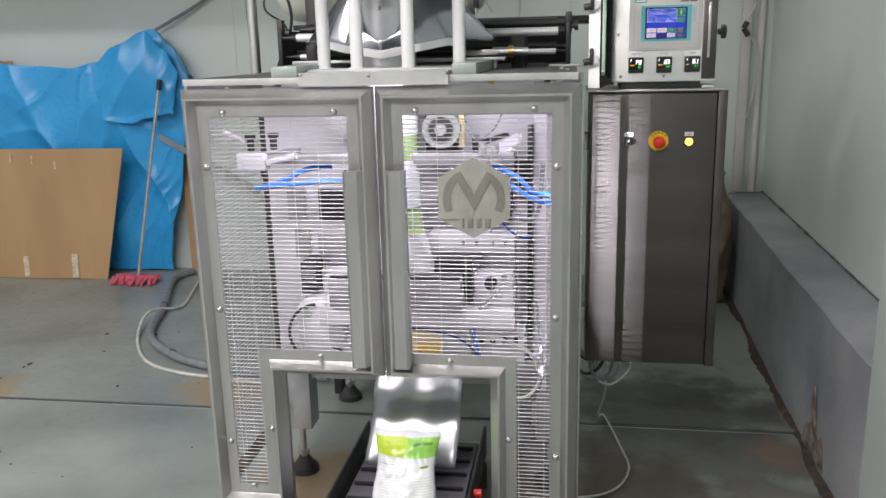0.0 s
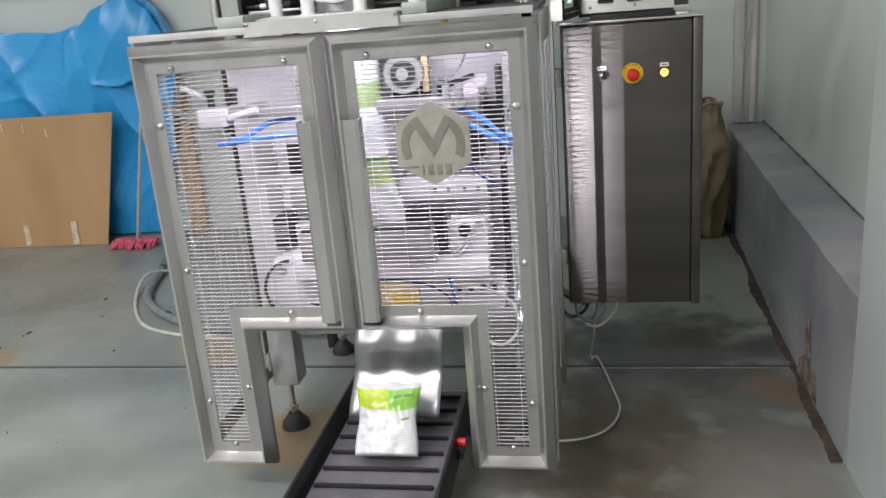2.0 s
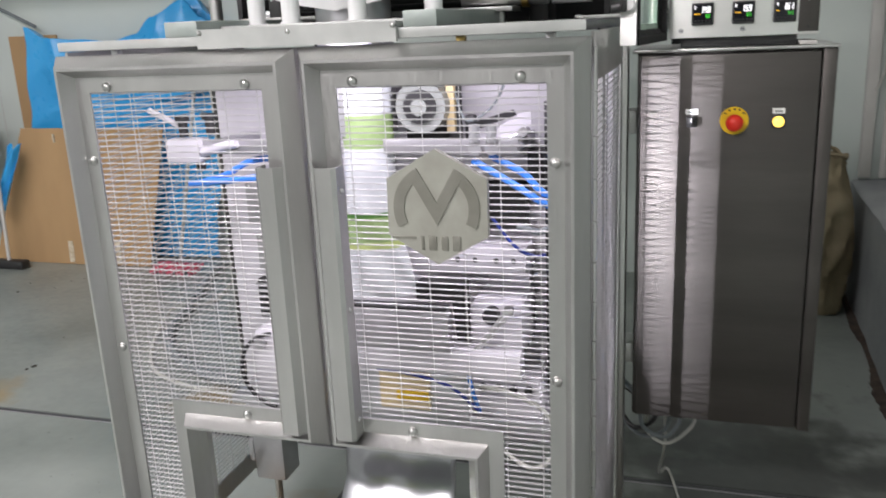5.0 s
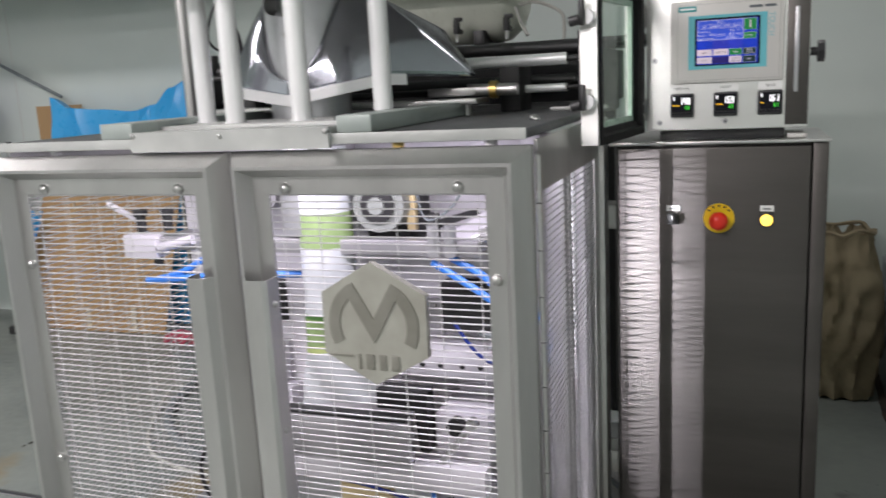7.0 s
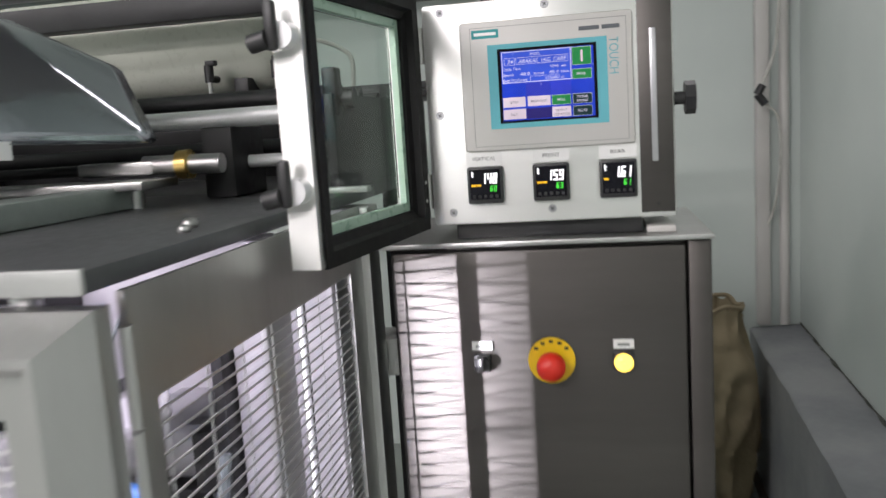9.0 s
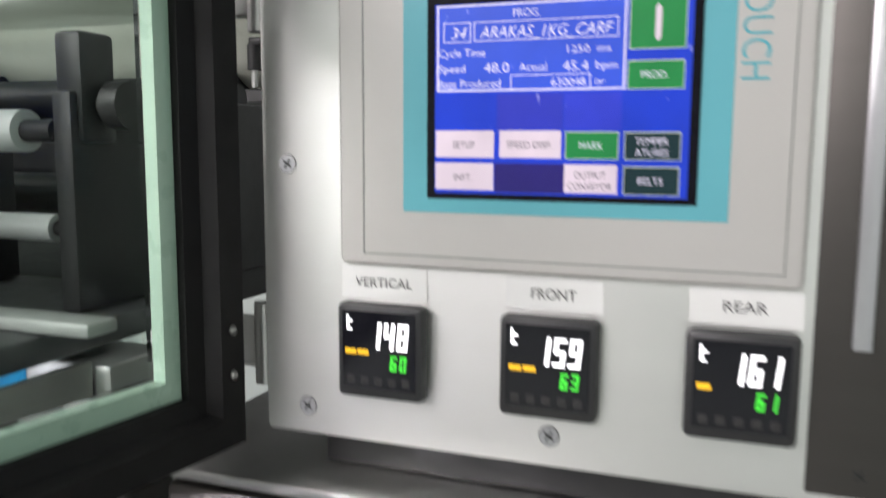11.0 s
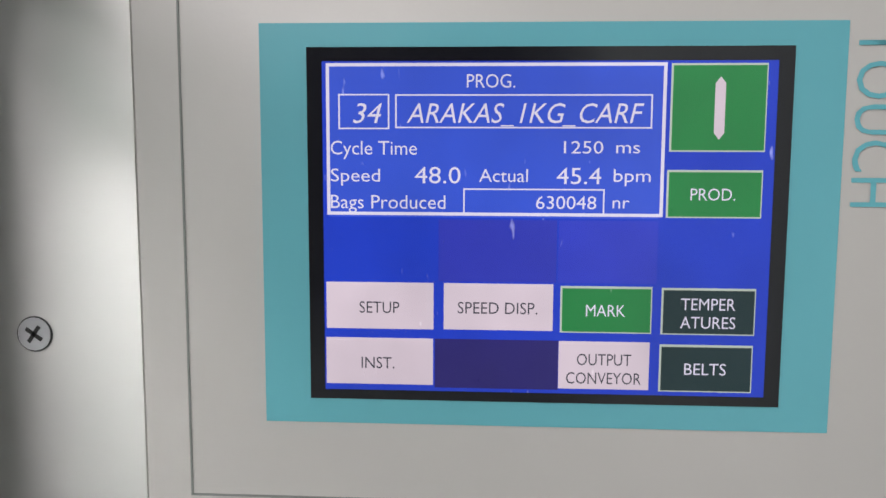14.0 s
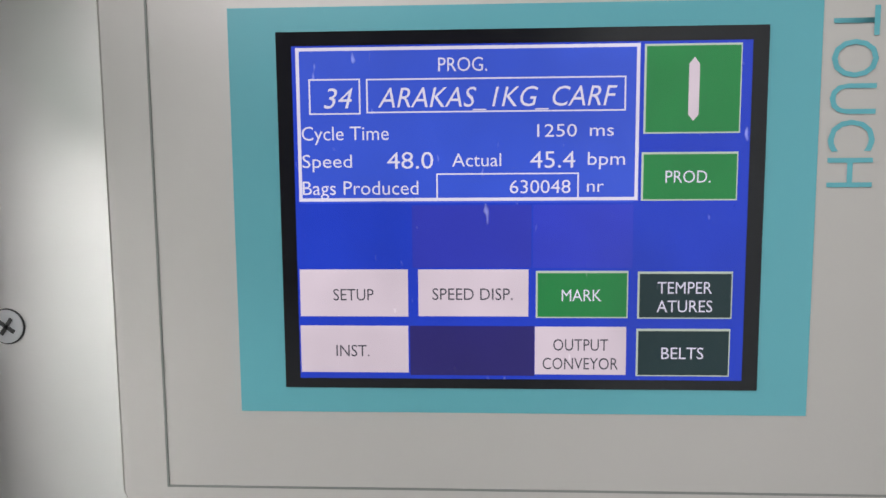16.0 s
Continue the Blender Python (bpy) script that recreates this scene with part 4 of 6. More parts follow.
bm = B(); cyl(bm, (0.337, 0.345, 0.868), (0.243, 0.345, 0.747), 0.0085, 14); cyl(bm, (0.337, 0.33, 0.868), (0.337, 0.36, 0.868), 0.013, 16)
part("link_arm", bm, WIRE, machine, "bright diagonal jaw link rod")
bm = B(); box(bm, 0.228, 0.365, 0.385, 0.56, 0.742, 0.872, 0.012)
part("link_casing", bm, WHITEMETAL, machine, "pale casing of the jaw link")
bm = B(); box(bm, 0.07, 0.365, 0.43, 0.56, 0.938, 1.003, 0.004)
ub = part("upper_beam", bm, WHITEMETAL, machine, "pale upper carrier beam")
for x in (0.19, 0.235, 0.29, 0.335):
    bm = B(); cyl(bm, (x, 0.4285, 0.972), (x, 0.431, 0.972), 0.007, 14)
    part("bolt_hole", bm, BLACK, ub)
bm = B(); box(bm, 0.216, 0.352, 0.505, 0.561, 1.036, 1.152, 0.002)
part("opening", bm, BLACK, back, "black rectangular opening")
bm = B(); cyl(bm, (0.288, 0.36, 0.847), (0.288, 0.386, 0.847), 0.021, 20)
pv = part("pivot", bm, BLACK, machine)
# rounded gear casing
bm = B(); box(bm, -0.41, -0.20, 0.36, 0.56, 0.56, 0.765, 0.045)
gear = part("gear_casing", bm, WHITEMETAL, machine, "white rounded gear casing")
for x, z, r in ((-0.36, 0.735, 0.016), (-0.25, 0.66, 0.032), (-0.25, 0.735, 0.006), (-0.25, 0.71, 0.006)):
    bm = B(); cyl(bm, (x, 0.345, z), (x, 0.362, z), r, 20)
    part("boss", bm, GREYMETAL if r > 0.01 else BLACK, gear)
bm = B(); sweep(bm, [(-0.315 + 0.108 * math.cos(radians(a)), 0.352, 0.655 + 0.108 * math.sin(radians(a))) for a in range(95, 275, 12)], 0.006, 8, 3)
part("drive_chain", bm, BLACK, gear, "dark chain round the casing edge")
bm = B(); box(bm, -0.40, -0.345, 0.44, 0.56, 0.775, 0.89, 0.006)
part("small_motor", bm, BLACKMETAL, machine, "small dark finned motor")
for k in range(6):
    bm = B(); box(bm, -0.402, -0.343, 0.436, 0.44, 0.782 + 0.018 * k, 0.788 + 0.018 * k)
    part("fin", bm, GREYMETAL, machine)
bm = B(); box(bm, -0.02, 0.118, 0.36, 0.50, 0.575, 0.68, 0.003)
part("control_block", bm, CREAM, machine, "cream valve box with a paper face")
bm = B(); box(bm, 0.03, 0.118, 0.352, 0.361, 0.60, 0.63, 0.002)
part("block_label", bm, YELLOW, machine)
bm = B(); box(bm, -0.50, 0.44, 0.40, 0.56, 0.52, 0.545, 0.003)
part("lower_shelf", bm, GREYMETAL, machine, "grey inner shelf")
bm = B(); box(bm, 0.22, 0.40, 0.42, 0.56, 0.545, 0.66, 0.008)
part("valve_block", bm, WHITEMETAL, machine, "white pneumatic valve block")
for x in (0.25, 0.29, 0.33, 0.37):
    bm = B(); cyl(bm, (x, 0.41, 0.63), (x, 0.425, 0.63), 0.011, 12)
    part("fitting", bm, BLACK, machine)
for pts, r, mt, nm in (
    ([(-0.50, 0.33, 1.178), (-0.38, 0.32, 1.19), (-0.26, 0.33, 1.20), (-0.10, 0.40, 1.19)], 0.0085, BLUETUBE, "air_tube"),
    ([(-0.49, 0.33, 1.176), (-0.40, 0.34, 1.20), (-0.33, 0.36, 1.235), (-0.25, 0.40, 1.24)], 0.0085, BLUETUBE, "air_tube"),
    ([(0.30, 0.36, 1.25), (0.38, 0.35, 1.21), (0.43, 0.34, 1.165), (0.48, 0.36, 1.15)], 0.0085, BLUETUBE, "air_tube"),
    ([(0.26, 0.35, 1.24), (0.36, 0.34, 1.185), (0.44, 0.33, 1.14), (0.50, 0.36, 1.125)], 0.0085, BLUETUBE, "air_tube"),
    ([(0.36, 0.36, 1.08), (0.42, 0.36, 1.07), (0.45, 0.37, 1.11), (0.46, 0.40, 1.25)], 0.008, HOSE, "cable"),
    ([(0.30, 0.36, 1.10), (0.35, 0.35, 1.04), (0.39, 0.36, 1.01), (0.42, 0.40, 1.00)], 0.004, BLUEDARK, "cable"),
    ([(-0.02, 0.35, 0.69), (0.08, 0.34, 0.685), (0.18, 0.34, 0.66), (0.25, 0.36, 0.59)], 0.0045, BLUEDARK, "cable"),
    ([(0.22, 0.36, 0.74), (0.235, 0.35, 0.66), (0.25, 0.37, 0.58)], 0.006, BLUETUBE, "air_tube"),
    ([(0.24, 0.36, 0.66), (0.34, 0.34, 0.655), (0.43, 0.35, 0.60), (0.45, 0.36, 0.50), (0.39, 0.36, 0.44), (0.30, 0.40, 0.46)], 0.006, CABLE, "cable"),
    ([(0.44, 0.40, 0.78), (0.455, 0.36, 0.64), (0.46, 0.36, 0.5), (0.42, 0.38, 0.42)], 0.005, HOSE, "cable"),
    ([(-0.33, 0.40, 0.60), (-0.24, 0.35, 0.60), (-0.21, 0.36, 0.55)], 0.005, BLACK, "cable"),
    ([(0.20, 0.42, 1.40), (0.24, 0.38, 1.33), (0.30, 0.39, 1.36), (0.34, 0.42, 1.44)], 0.003, HOSE, "cable"),
):
    bm = B(); sweep(bm, pts, r)
    part(nm, bm, mt, machine)
# rear cables above the deck
for pts, r in (([(-0.60, 0.90, 1.55), (-0.52, 0.88, 1.75), (-0.58, 0.86, 1.95), (-0.64, 0.86, 2.2)], 0.006), ([(-0.66, 0.84, 1.55), (-0.68, 0.84, 1.8), (-0.66, 0.84, 2.2)], 0.006), ([(-0.5, 0.9, 1.6), (-0.55, 0.88, 1.72), (-0.62, 0.86, 1.80), (-0.52, 0.86, 2.0)], 0.004)):
    bm = B(); sweep(bm, pts, r)
    part("cable", bm, BLACK, machine, "thin black cable")

# discharge curtain
bm = B()
rows = []
for j in range(25):
    t = j / 24
    z = 0.560 - 0.348 * t
    y = 0.385 + 0.014 * math.sin(t * 11 + 1) - 0.11 * t * t
    rows.append([bm.verts.new((-0.120 - 0.03 * t + (0.308 + 0.012 * t) * i / 20, y + 0.004 * math.sin(i * 0.7 + t * 4), z)) for i in range(21)])
for a, b in zip(rows, rows[1:]):
    for i in range(20):
        bm.faces.new((a[i], a[i + 1], b[i + 1], b[i]))
cur = part("discharge_curtain", bm, CURTAIN, machine, "silvery clear plastic sheet over the bag outlet", 60)
so = cur.modifiers.new("thickness", "SOLIDIFY")
so.thickness = 0.0015
bm = B(); box(bm, -0.15, 0.22, 0.375, 0.40, 0.545, 0.70, 0.003)
part("curtain_holder", bm, GREYMETAL, machine)

# ---- outlet conveyor ----
conv = empty("outlet_conveyor", (0, 0.0, 0), "dark grey outlet conveyor with ribbed belt under the machine", "conveyor")
for x in (-0.222, 0.236):
    bm = B(); box(bm, x - 0.005, x + 0.005, -0.62, 0.62, 0.085, 0.205, 0.003)
    part("side_rail", bm, BLACKMETAL, conv, "dark steel side rail")
bm = B(); box(bm, -0.195, 0.210, -0.60, 0.60, 0.115, 0.142, 0.004)
belt = part("belt", bm, BELT, conv, "dark grey rubber belt")
for k in range(12):
    y = -0.55 + 0.098 * k
    bm = B(); box(bm, -0.185, 0.200, y, y + 0.012, 0.1425, 0.156, 0.003)
    part("belt_rib", bm, BLACKMETAL, belt)
for y in (-0.52, 0.52):
    for x in (-0.222, 0.236):
        bm = B(); box(bm, x - 0.015, x + 0.015, y - 0.015, y + 0.015, 0, 0.10, 0.002)
        part("leg", bm, BLACKMETAL, conv)
for y in (-0.60, 0.60):
    bm = B(); cyl(bm, (-0.217, y, 0.127), (0.231, y, 0.127), 0.014, 20)
    part("roller", bm, GREYMETAL, conv)
bm = B(); cyl(bm, (0.241, 0.19, 0.165), (0.268, 0.19, 0.165), 0.015, 20)
part("stop_button", bm, RED, conv, "round red button")
bm = B(); box(bm, 0.241, 0.262, 0.155, 0.225, 0.12, 0.16, 0.003)
part("switch_box", bm, BLACK, conv)


# ---- filled bag on the belt ----
def pillow_bag():
    bm = B()
    nx, nz = 44, 54
    W, H = 0.212, 0.238
    lean = radians(32)
    sides = []
    for s in (1, -1):
        g = []
        for j in range(nz + 1):
            v = j / nz
            row = []
            for i in range(nx + 1):
                u = i / nx * 2 - 1
                body = max(0, 1 - abs(u) ** 3.0) ** 0.6 * min(1, max(0, (1 - v) / 0.22)) ** 0.7 * min(1, v / 0.05 + 0.45)
                th = 0.042 * body * (1 - 0.35 * v)
                th += (0.007 * noise.noise((u * 2.5, v * 5, 3 + s)) + 0.005 * abs(noise.noise((u * 5 + v * 3, v * 9, 6 + s)))) * min(1, body * 2)
                x = u * W / 2 * (1 - 0.06 * math.sin(v * math.pi)) * (1.0 + 0.03 * math.sin(v * 9))
                if v > 0.9:
                    x *= 1.03
                lift = 0.0035 * math.sin(u * 7 + 1) * (v > 0.86) * (v - 0.86) / 0.14
                y0, z0 = s * -th, v * H + lift
                row.append(bm.verts.new((x, y0 * math.cos(lean) + z0 * math.sin(lean), z0 * math.cos(lean) - y0 * math.sin(lean))))
            g.append(row)
        sides.append(g)
        for a, b in zip(g, g[1:]):
            for i in range(nx):
                bm.faces.new((a[i], a[i + 1], b[i + 1], b[i]))
    bmesh.ops.remove_doubles(bm, verts=bm.verts, dist=0.0012)
    return bm


def printed_film():
    """White film with a two-tone green band and rows of small grey print."""
    m = surface("printed_bag_film", lin("dadcdc"), lin("ccd0d2"), 0.24, 0.0, 12, 30, 0.22)
    nt = m.node_tree
    p = nt.nodes["Principled BSDF"]
    last = p.inputs["Base Color"].links[0].from_socket
    sep = nt.nodes.new("ShaderNodeSeparateXYZ")
    geo = nt.nodes.new("ShaderNodeNewGeometry")
    nt.links.new(geo.outputs["Position"], sep.inputs[0])

    def between(socket, lo, hi):
        a, b, c = (nt.nodes.new("ShaderNodeMath") for _ in range(3))
        a.operation, b.operation, c.operation = "GREATER_THAN", "LESS_THAN", "MULTIPLY"
        a.inputs[1].default_value, b.inputs[1].default_value = lo, hi
        nt.links.new(socket, a.inputs[0]), nt.links.new(socket, b.inputs[0])
        nt.links.new(a.outputs[0], c.inputs[0]), nt.links.new(b.outputs[0], c.inputs[1])
        return c.outputs[0]

    def times(a, b):
        c = nt.nodes.new("ShaderNodeMath")
        c.operation = "MULTIPLY"
        nt.links.new(a, c.inputs[0]), nt.links.new(b, c.inputs[1])
        return c.outputs[0]

    wave = nt.nodes.new("ShaderNodeMath")
    wave.operation = "SINE"
    mul = nt.nodes.new("ShaderNodeMath")
    mul.operation = "MULTIPLY"
    mul.inputs[1].default_value = 900
    nt.links.new(sep.outputs["Z"], mul.inputs[0]), nt.links.new(mul.outputs[0], wave.inputs[0])
    lines = between(wave.outputs[0], 0.2, 2)
    X, Z = sep.outputs["X"], sep.outputs["Z"]
    rows = [(times(between(X, -1, 0.028), between(Z, TOPZ - 0.062, TOPZ - 0.014)), "b8cf3f"), (times(between(X, 0.028, 1), between(Z, TOPZ - 0.066, TOPZ - 0.014)), "8cc653"),
            (times(between(X, 0.05, 0.11), between(Z, TOPZ - 0.031, TOPZ - 0.025)), "5e8f3c"),
            (times(times(between(X, -0.06, -0.012), between(Z, TOPZ - 0.088, TOPZ - 0.076)), lines), "a0a6a0"),
            (times(times(between(X, -0.06, 0.012), between(Z, TOPZ - 0.175, TOPZ - 0.098)), lines), "c2c6c4"),
            (times(times(between(X, 0.045, 0.115), between(Z, TOPZ - 0.170, TOPZ - 0.115)), lines), "c4c9c0"),
            (times(between(X, 0.075, 0.10), between(Z, TOPZ - 0.092, TOPZ - 0.086)), "7d9a3a")]
    for mask, color in rows:
        mx = nt.nodes.new("ShaderNodeMix")
        mx.data_type = "RGBA"
        mx.inputs[7].default_value = lin(color)
        nt.links.new(mask, mx.inputs[0])
        nt.links.new(last, mx.inputs[6])
        last = mx.outputs[2]
    nt.links.new(last, p.inputs["Base Color"])
    return m


bag_thing = empty("filled_bag", (0.022, 0.16, 0.157), "white and green printed pillow bag standing on the belt", "bag")
for kind_ in ("film", "seal"):
    bm = pillow_bag()
    low, high = min(v.co.z for v in bm.verts), max(v.co.z for v in bm.verts)
    TOPZ = 0.157 + high - low
    bmesh.ops.delete(bm, geom=[f for f in bm.faces if (high - f.calc_center_median().z < 0.014) != (kind_ == "seal")], context="FACES")
    bmesh.ops.transform(bm, matrix=Matrix.Translation((0.022, 0.082, 0.157 - low)), verts=bm.verts)
    part(kind_, bm, printed_film() if kind_ == "film" else FILMWHITE, bag_thing, "", 70)

# ---- electrical cabinet ----
cab = empty("electrical_cabinet", (0.85, 0.85, 0.46), "brushed stainless steel electrical cabinet with push buttons", "electrical cabinet")
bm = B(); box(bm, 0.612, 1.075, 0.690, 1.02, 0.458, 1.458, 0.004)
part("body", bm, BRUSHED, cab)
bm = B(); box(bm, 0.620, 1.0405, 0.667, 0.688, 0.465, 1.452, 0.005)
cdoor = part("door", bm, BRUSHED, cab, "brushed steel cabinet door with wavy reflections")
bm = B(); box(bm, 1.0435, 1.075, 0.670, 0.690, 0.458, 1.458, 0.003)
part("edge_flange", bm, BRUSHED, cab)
bm = B(); box(bm, 0.60, 1.078, 0.66, 1.02, 1.4585, 1.466, 0.002)
part("rain_lip", bm, STEEL, cab, "bright folded steel lid of the cabinet")
bm = B(); cyl(bm, (0.849, 0.666, 1.289), (0.849, 0.661, 1.289), 0.034, 36)
es = part("emergency_stop", bm, YELLOW, cab, "red mushroom emergency stop on a yellow disc")
bm = B(); cyl(bm, (0.849, 0.662, 1.289), (0.849, 0.640, 1.289), 0.013, 20)
part("stem", bm, BLACK, es)
bm = B(); dome(bm, (0.849, 0.636, 1.286), 0.0205, (0, -1, 0), 0.75, 28); cyl(bm, (0.849, 0.645, 1.286), (0.849, 0.634, 1.286), 0.0205, 28)
part("button", bm, RED, es, "red mushroom button", 50)
for k in range(5):
    a = radians(40 + 25 * k)
    bm = B(); box(bm, 0.849 + 0.0285 * math.cos(a) - 0.003, 0.849 + 0.0285 * math.cos(a) + 0.003, 0.6604, 0.6612, 1.289 + 0.0285 * math.sin(a) - 0.002, 1.289 + 0.0285 * math.sin(a) + 0.002)
    part("marking", bm, BLACKTEXT, es)
bm = B(); box(bm, 0.735, 0.760, 0.657, 0.668, 1.273, 1.300, 0.003); cyl(bm, (0.7475, 0.657, 1.288), (0.7475, 0.649, 1.288), 0.011, 18)
sel = part("selector_switch", bm, BLACK, cab, "black rotary selector switch")
bm = B(); box(bm, 0.743, 0.752, 0.641, 0.650, 1.277, 1.299, 0.002)
turn_ = part("handle", bm, BLACK, sel)
bm = B(); box(bm, 0.7466, 0.7484, 0.6403, 0.6412, 1.288, 1.297)
part("pointer", bm, LABELWHITE, sel)
bm = B(); box(bm, 0.733, 0.763, 0.6635, 0.668, 1.305, 1.318)
pl_ = part("label_plate", bm, LABELWHITE, cab)
bm = B(); box(bm, 0.739, 0.757, 0.6628, 0.6638, 1.309, 1.313)
part("marking", bm, GREYPRINT, pl_)
bm = B(); box(bm, 0.937, 0.966, 0.6635, 0.668, 1.305, 1.318)
pl_ = part("label_plate", bm, LABELWHITE, cab)
bm = B(); box(bm, 0.943, 0.960, 0.6628, 0.6638, 1.309, 1.313)
part("marking", bm, GREYPRINT, pl_)
bm = B(); cyl(bm, (0.951, 0.667, 1.286), (0.951, 0.657, 1.286), 0.0155, 24); box(bm, 0.936, 0.966, 0.662, 0.668, 1.272, 1.302, 0.003)
lamp_ = part("pilot_lamp", bm, BLACK, cab, "lit yellow pilot lamp in a black holder")
bm = B(); dome(bm, (0.951, 0.657, 1.286), 0.0135, (0, -1, 0), 0.6, 20)
part("lens", bm, LED_LAMP, lamp_, "glowing yellow lens", 60)
for z in (0.60, 1.25):
    bm = B(); box(bm, 0.56, 0.612, 0.72, 0.80, z, z + 0.06, 0.003)
    part("wall_bracket", bm, STEEL, cab)
# cables below the cabinet
for pts, r, mt in (([(0.70, 0.85, 0.458), (0.70, 0.90, 0.25), (0.68, 1.10, 0.04), (0.71, 1.17, 0.012), (0.769, 0.87, 0.010), (0.788, 0.70, 0.010), (0.73, 0.545, 0.010), (0.60, 0.47, 0.010), (0.40, 0.48, 0.010)], 0.0045, CABLE),
                   ([(0.63, 0.76, 0.458), (0.64, 0.75, 0.39), (0.70, 0.74, 0.365), (0.74, 0.76, 0.40), (0.75, 0.78, 0.458)], 0.006, HOSE),
                   ([(0.66, 0.78, 0.458), (0.65, 0.77, 0.37), (0.71, 0.76, 0.335), (0.78, 0.78, 0.39), (0.79, 0.80, 0.458)], 0.005, CABLE),
                   ([(0.69, 0.74, 0.458), (0.66, 0.75, 0.40), (0.61, 0.78, 0.37), (0.56, 0.84, 0.40)], 0.007, BLACK),
                   ([(0.72, 0.75, 0.458), (0.70, 0.76, 0.375), (0.63, 0.78, 0.345), (0.56, 0.86, 0.37)], 0.006, HOSE),
                   ([(0.66, 0.86, 0.458), (0.64, 0.95, 0.36), (0.58, 1.0, 0.40), (0.52, 1.0, 0.45)], 0.009, HOSE),
                   ([(0.74, 0.86, 0.458), (0.72, 0.98, 0.33), (0.60, 1.05, 0.36), (0.50, 1.05, 0.42)], 0.009, CABLE),
                   ([(0.78, 0.88, 0.458), (0.76, 1.0, 0.36), (0.64, 1.10, 0.30), (0.5, 1.1, 0.4)], 0.008, BLACK)):
    bm = B(); sweep(bm, pts, r)
    part("cable", bm, mt, cab, "loose cable under the cabinet")

# ---- operator control box ----
ctl = empty("control_box", (0.86, 0.8, 1.466), "stainless steel operator box with touch screen and three controllers", "control box")
bm = B(); box(bm, 0.686, 1.031, 0.679, 0.90, 1.490, 1.804, 0.005)
part("housing", bm, BOXSTEEL, ctl)
bm = B(); box(bm, 0.715, 0.985, 0.70, 0.88, 1.4665, 1.4905, 0.003)
part("swivel_base", bm, BLACK, ctl, "black rubber seated base")
bm = B(); box(bm, 0.99, 1.03, 0.69, 0.80, 1.4665, 1.476, 0.002)
part("base_foot", bm, PANELGREY, ctl)
for x, z in ((0.7045, 1.6492), (0.7155, 1.5085), (0.859, 1.5085), (1.006, 1.5085), (1.006, 1.70), (0.86, 1.792), (0.713, 1.792)):
    bm = B(); cyl(bm, (x, 0.680, z), (x, 0.6783, z), 0.0052, 24)
    sc = part("screw", bm, GREYMETAL, ctl, "countersunk cross-head screw")
    bm = B(); cyl(bm, (x, 0.680, z), (x, 0.6786, z), 0.0056, 24)
    part("countersink", bm, BLACK, sc)
    bm = B(); box(bm, x - 0.003, x + 0.003, 0.6780, 0.6785, z - 0.0006, z + 0.0006, 0, Matrix.Translation((x, 0, z)) @ Matrix.Rotation(radians(35), 4, "Y") @ Matrix.Translation((-x, 0, -z)))
    box(bm, x - 0.0006, x + 0.0006, 0.6780, 0.6785, z - 0.003, z + 0.003, 0, Matrix.Translation((x, 0, z)) @ Matrix.Rotation(radians(35), 4, "Y") @ Matrix.Translation((-x, 0, -z)))
    part("slot", bm, BLACK, sc)
# touch panel
bm = B(); box(bm, 0.7395, 0.9775, 0.6735, 0.680, 1.5945, 1.7745, 0.004)
pan = part("touch_panel", bm, PANELGREY, ctl, "light grey touch panel with teal surround and blue screen")
bm = B()
ridge_frame(bm, [(0.7545, 1.6010), (0.9690, 1.6010), (0.9690, 1.7665), (0.7545, 1.7665)], [(0, 0), (0.0006, 0), (0.0006, -0.0004), (0, -0.0004)], front(0.6735))
part("panel_joint", bm, GREYPRINT, pan, "", 20)


def plate(x0, x1, z0, z1, y, mat, name, label="", parent=None, bev=0.0):
    bm = B(); box(bm, x0, x1, y, y + 0.0004, z0, z1, bev)
    return part(name, bm, mat, parent or pan, label, 20)


plate(0.7783, 0.9428, 1.6250, 1.7418, 0.6731, TEAL, "surround", "teal foil surround")
plate(0.7920, 0.9285, 1.6325, 1.7350, 0.6727, DISPLAY, "screen_bezel", "black screen bezel")
plate(0.7965, 0.9240, 1.6355, 1.7310, 0.6723, SCR_BLUE, "screen", "lit blue screen")
plate(0.7982, 0.8925, 1.6868, 1.7303, 0.6720, SCR_BLUE2, "screen_field")
plate(0.8290, 0.8650, 1.6366, 1.6512, 0.6721, SCR_DARK, "screen_field")
plate(0.8300, 0.8640, 1.6682, 1.6862, 0.67215, glowing("screen_mid_blue", lin("2b36b4"), 0.9), "screen_field")
plate(0.8645, 0.8925, 1.6682, 1.6862, 0.67215, glowing("screen_mid_blue_2", lin("2c3cc4"), 0.9), "screen_field")
plate(0.7570, 0.7950, 1.7515, 1.7632, 0.6731, TEALDARK, "maker_plate", "teal maker plate")
plate(0.7605, 0.7915, 1.7553, 1.7594, 0.6728, WHITEPRINT, "maker_bar")
for k, (a, b) in enumerate(((0.9055, 0.9330), (0.9365, 0.9600))):
    plate(a, b, 1.7515, 1.7570, 0.6731, GREYTEXT, "model_bar")


def outline_box(x0, x1, z0, z1, w, y, mat, name):
    bm = B()
    ridge_frame(bm, [(x0, z0), (x1, z0), (x1, z1), (x0, z1)], [(0, 0), (w, 0), (w, -0.0003), (0, -0.0003)], front(y))
    return part(name, bm, mat, pan, "", 20)


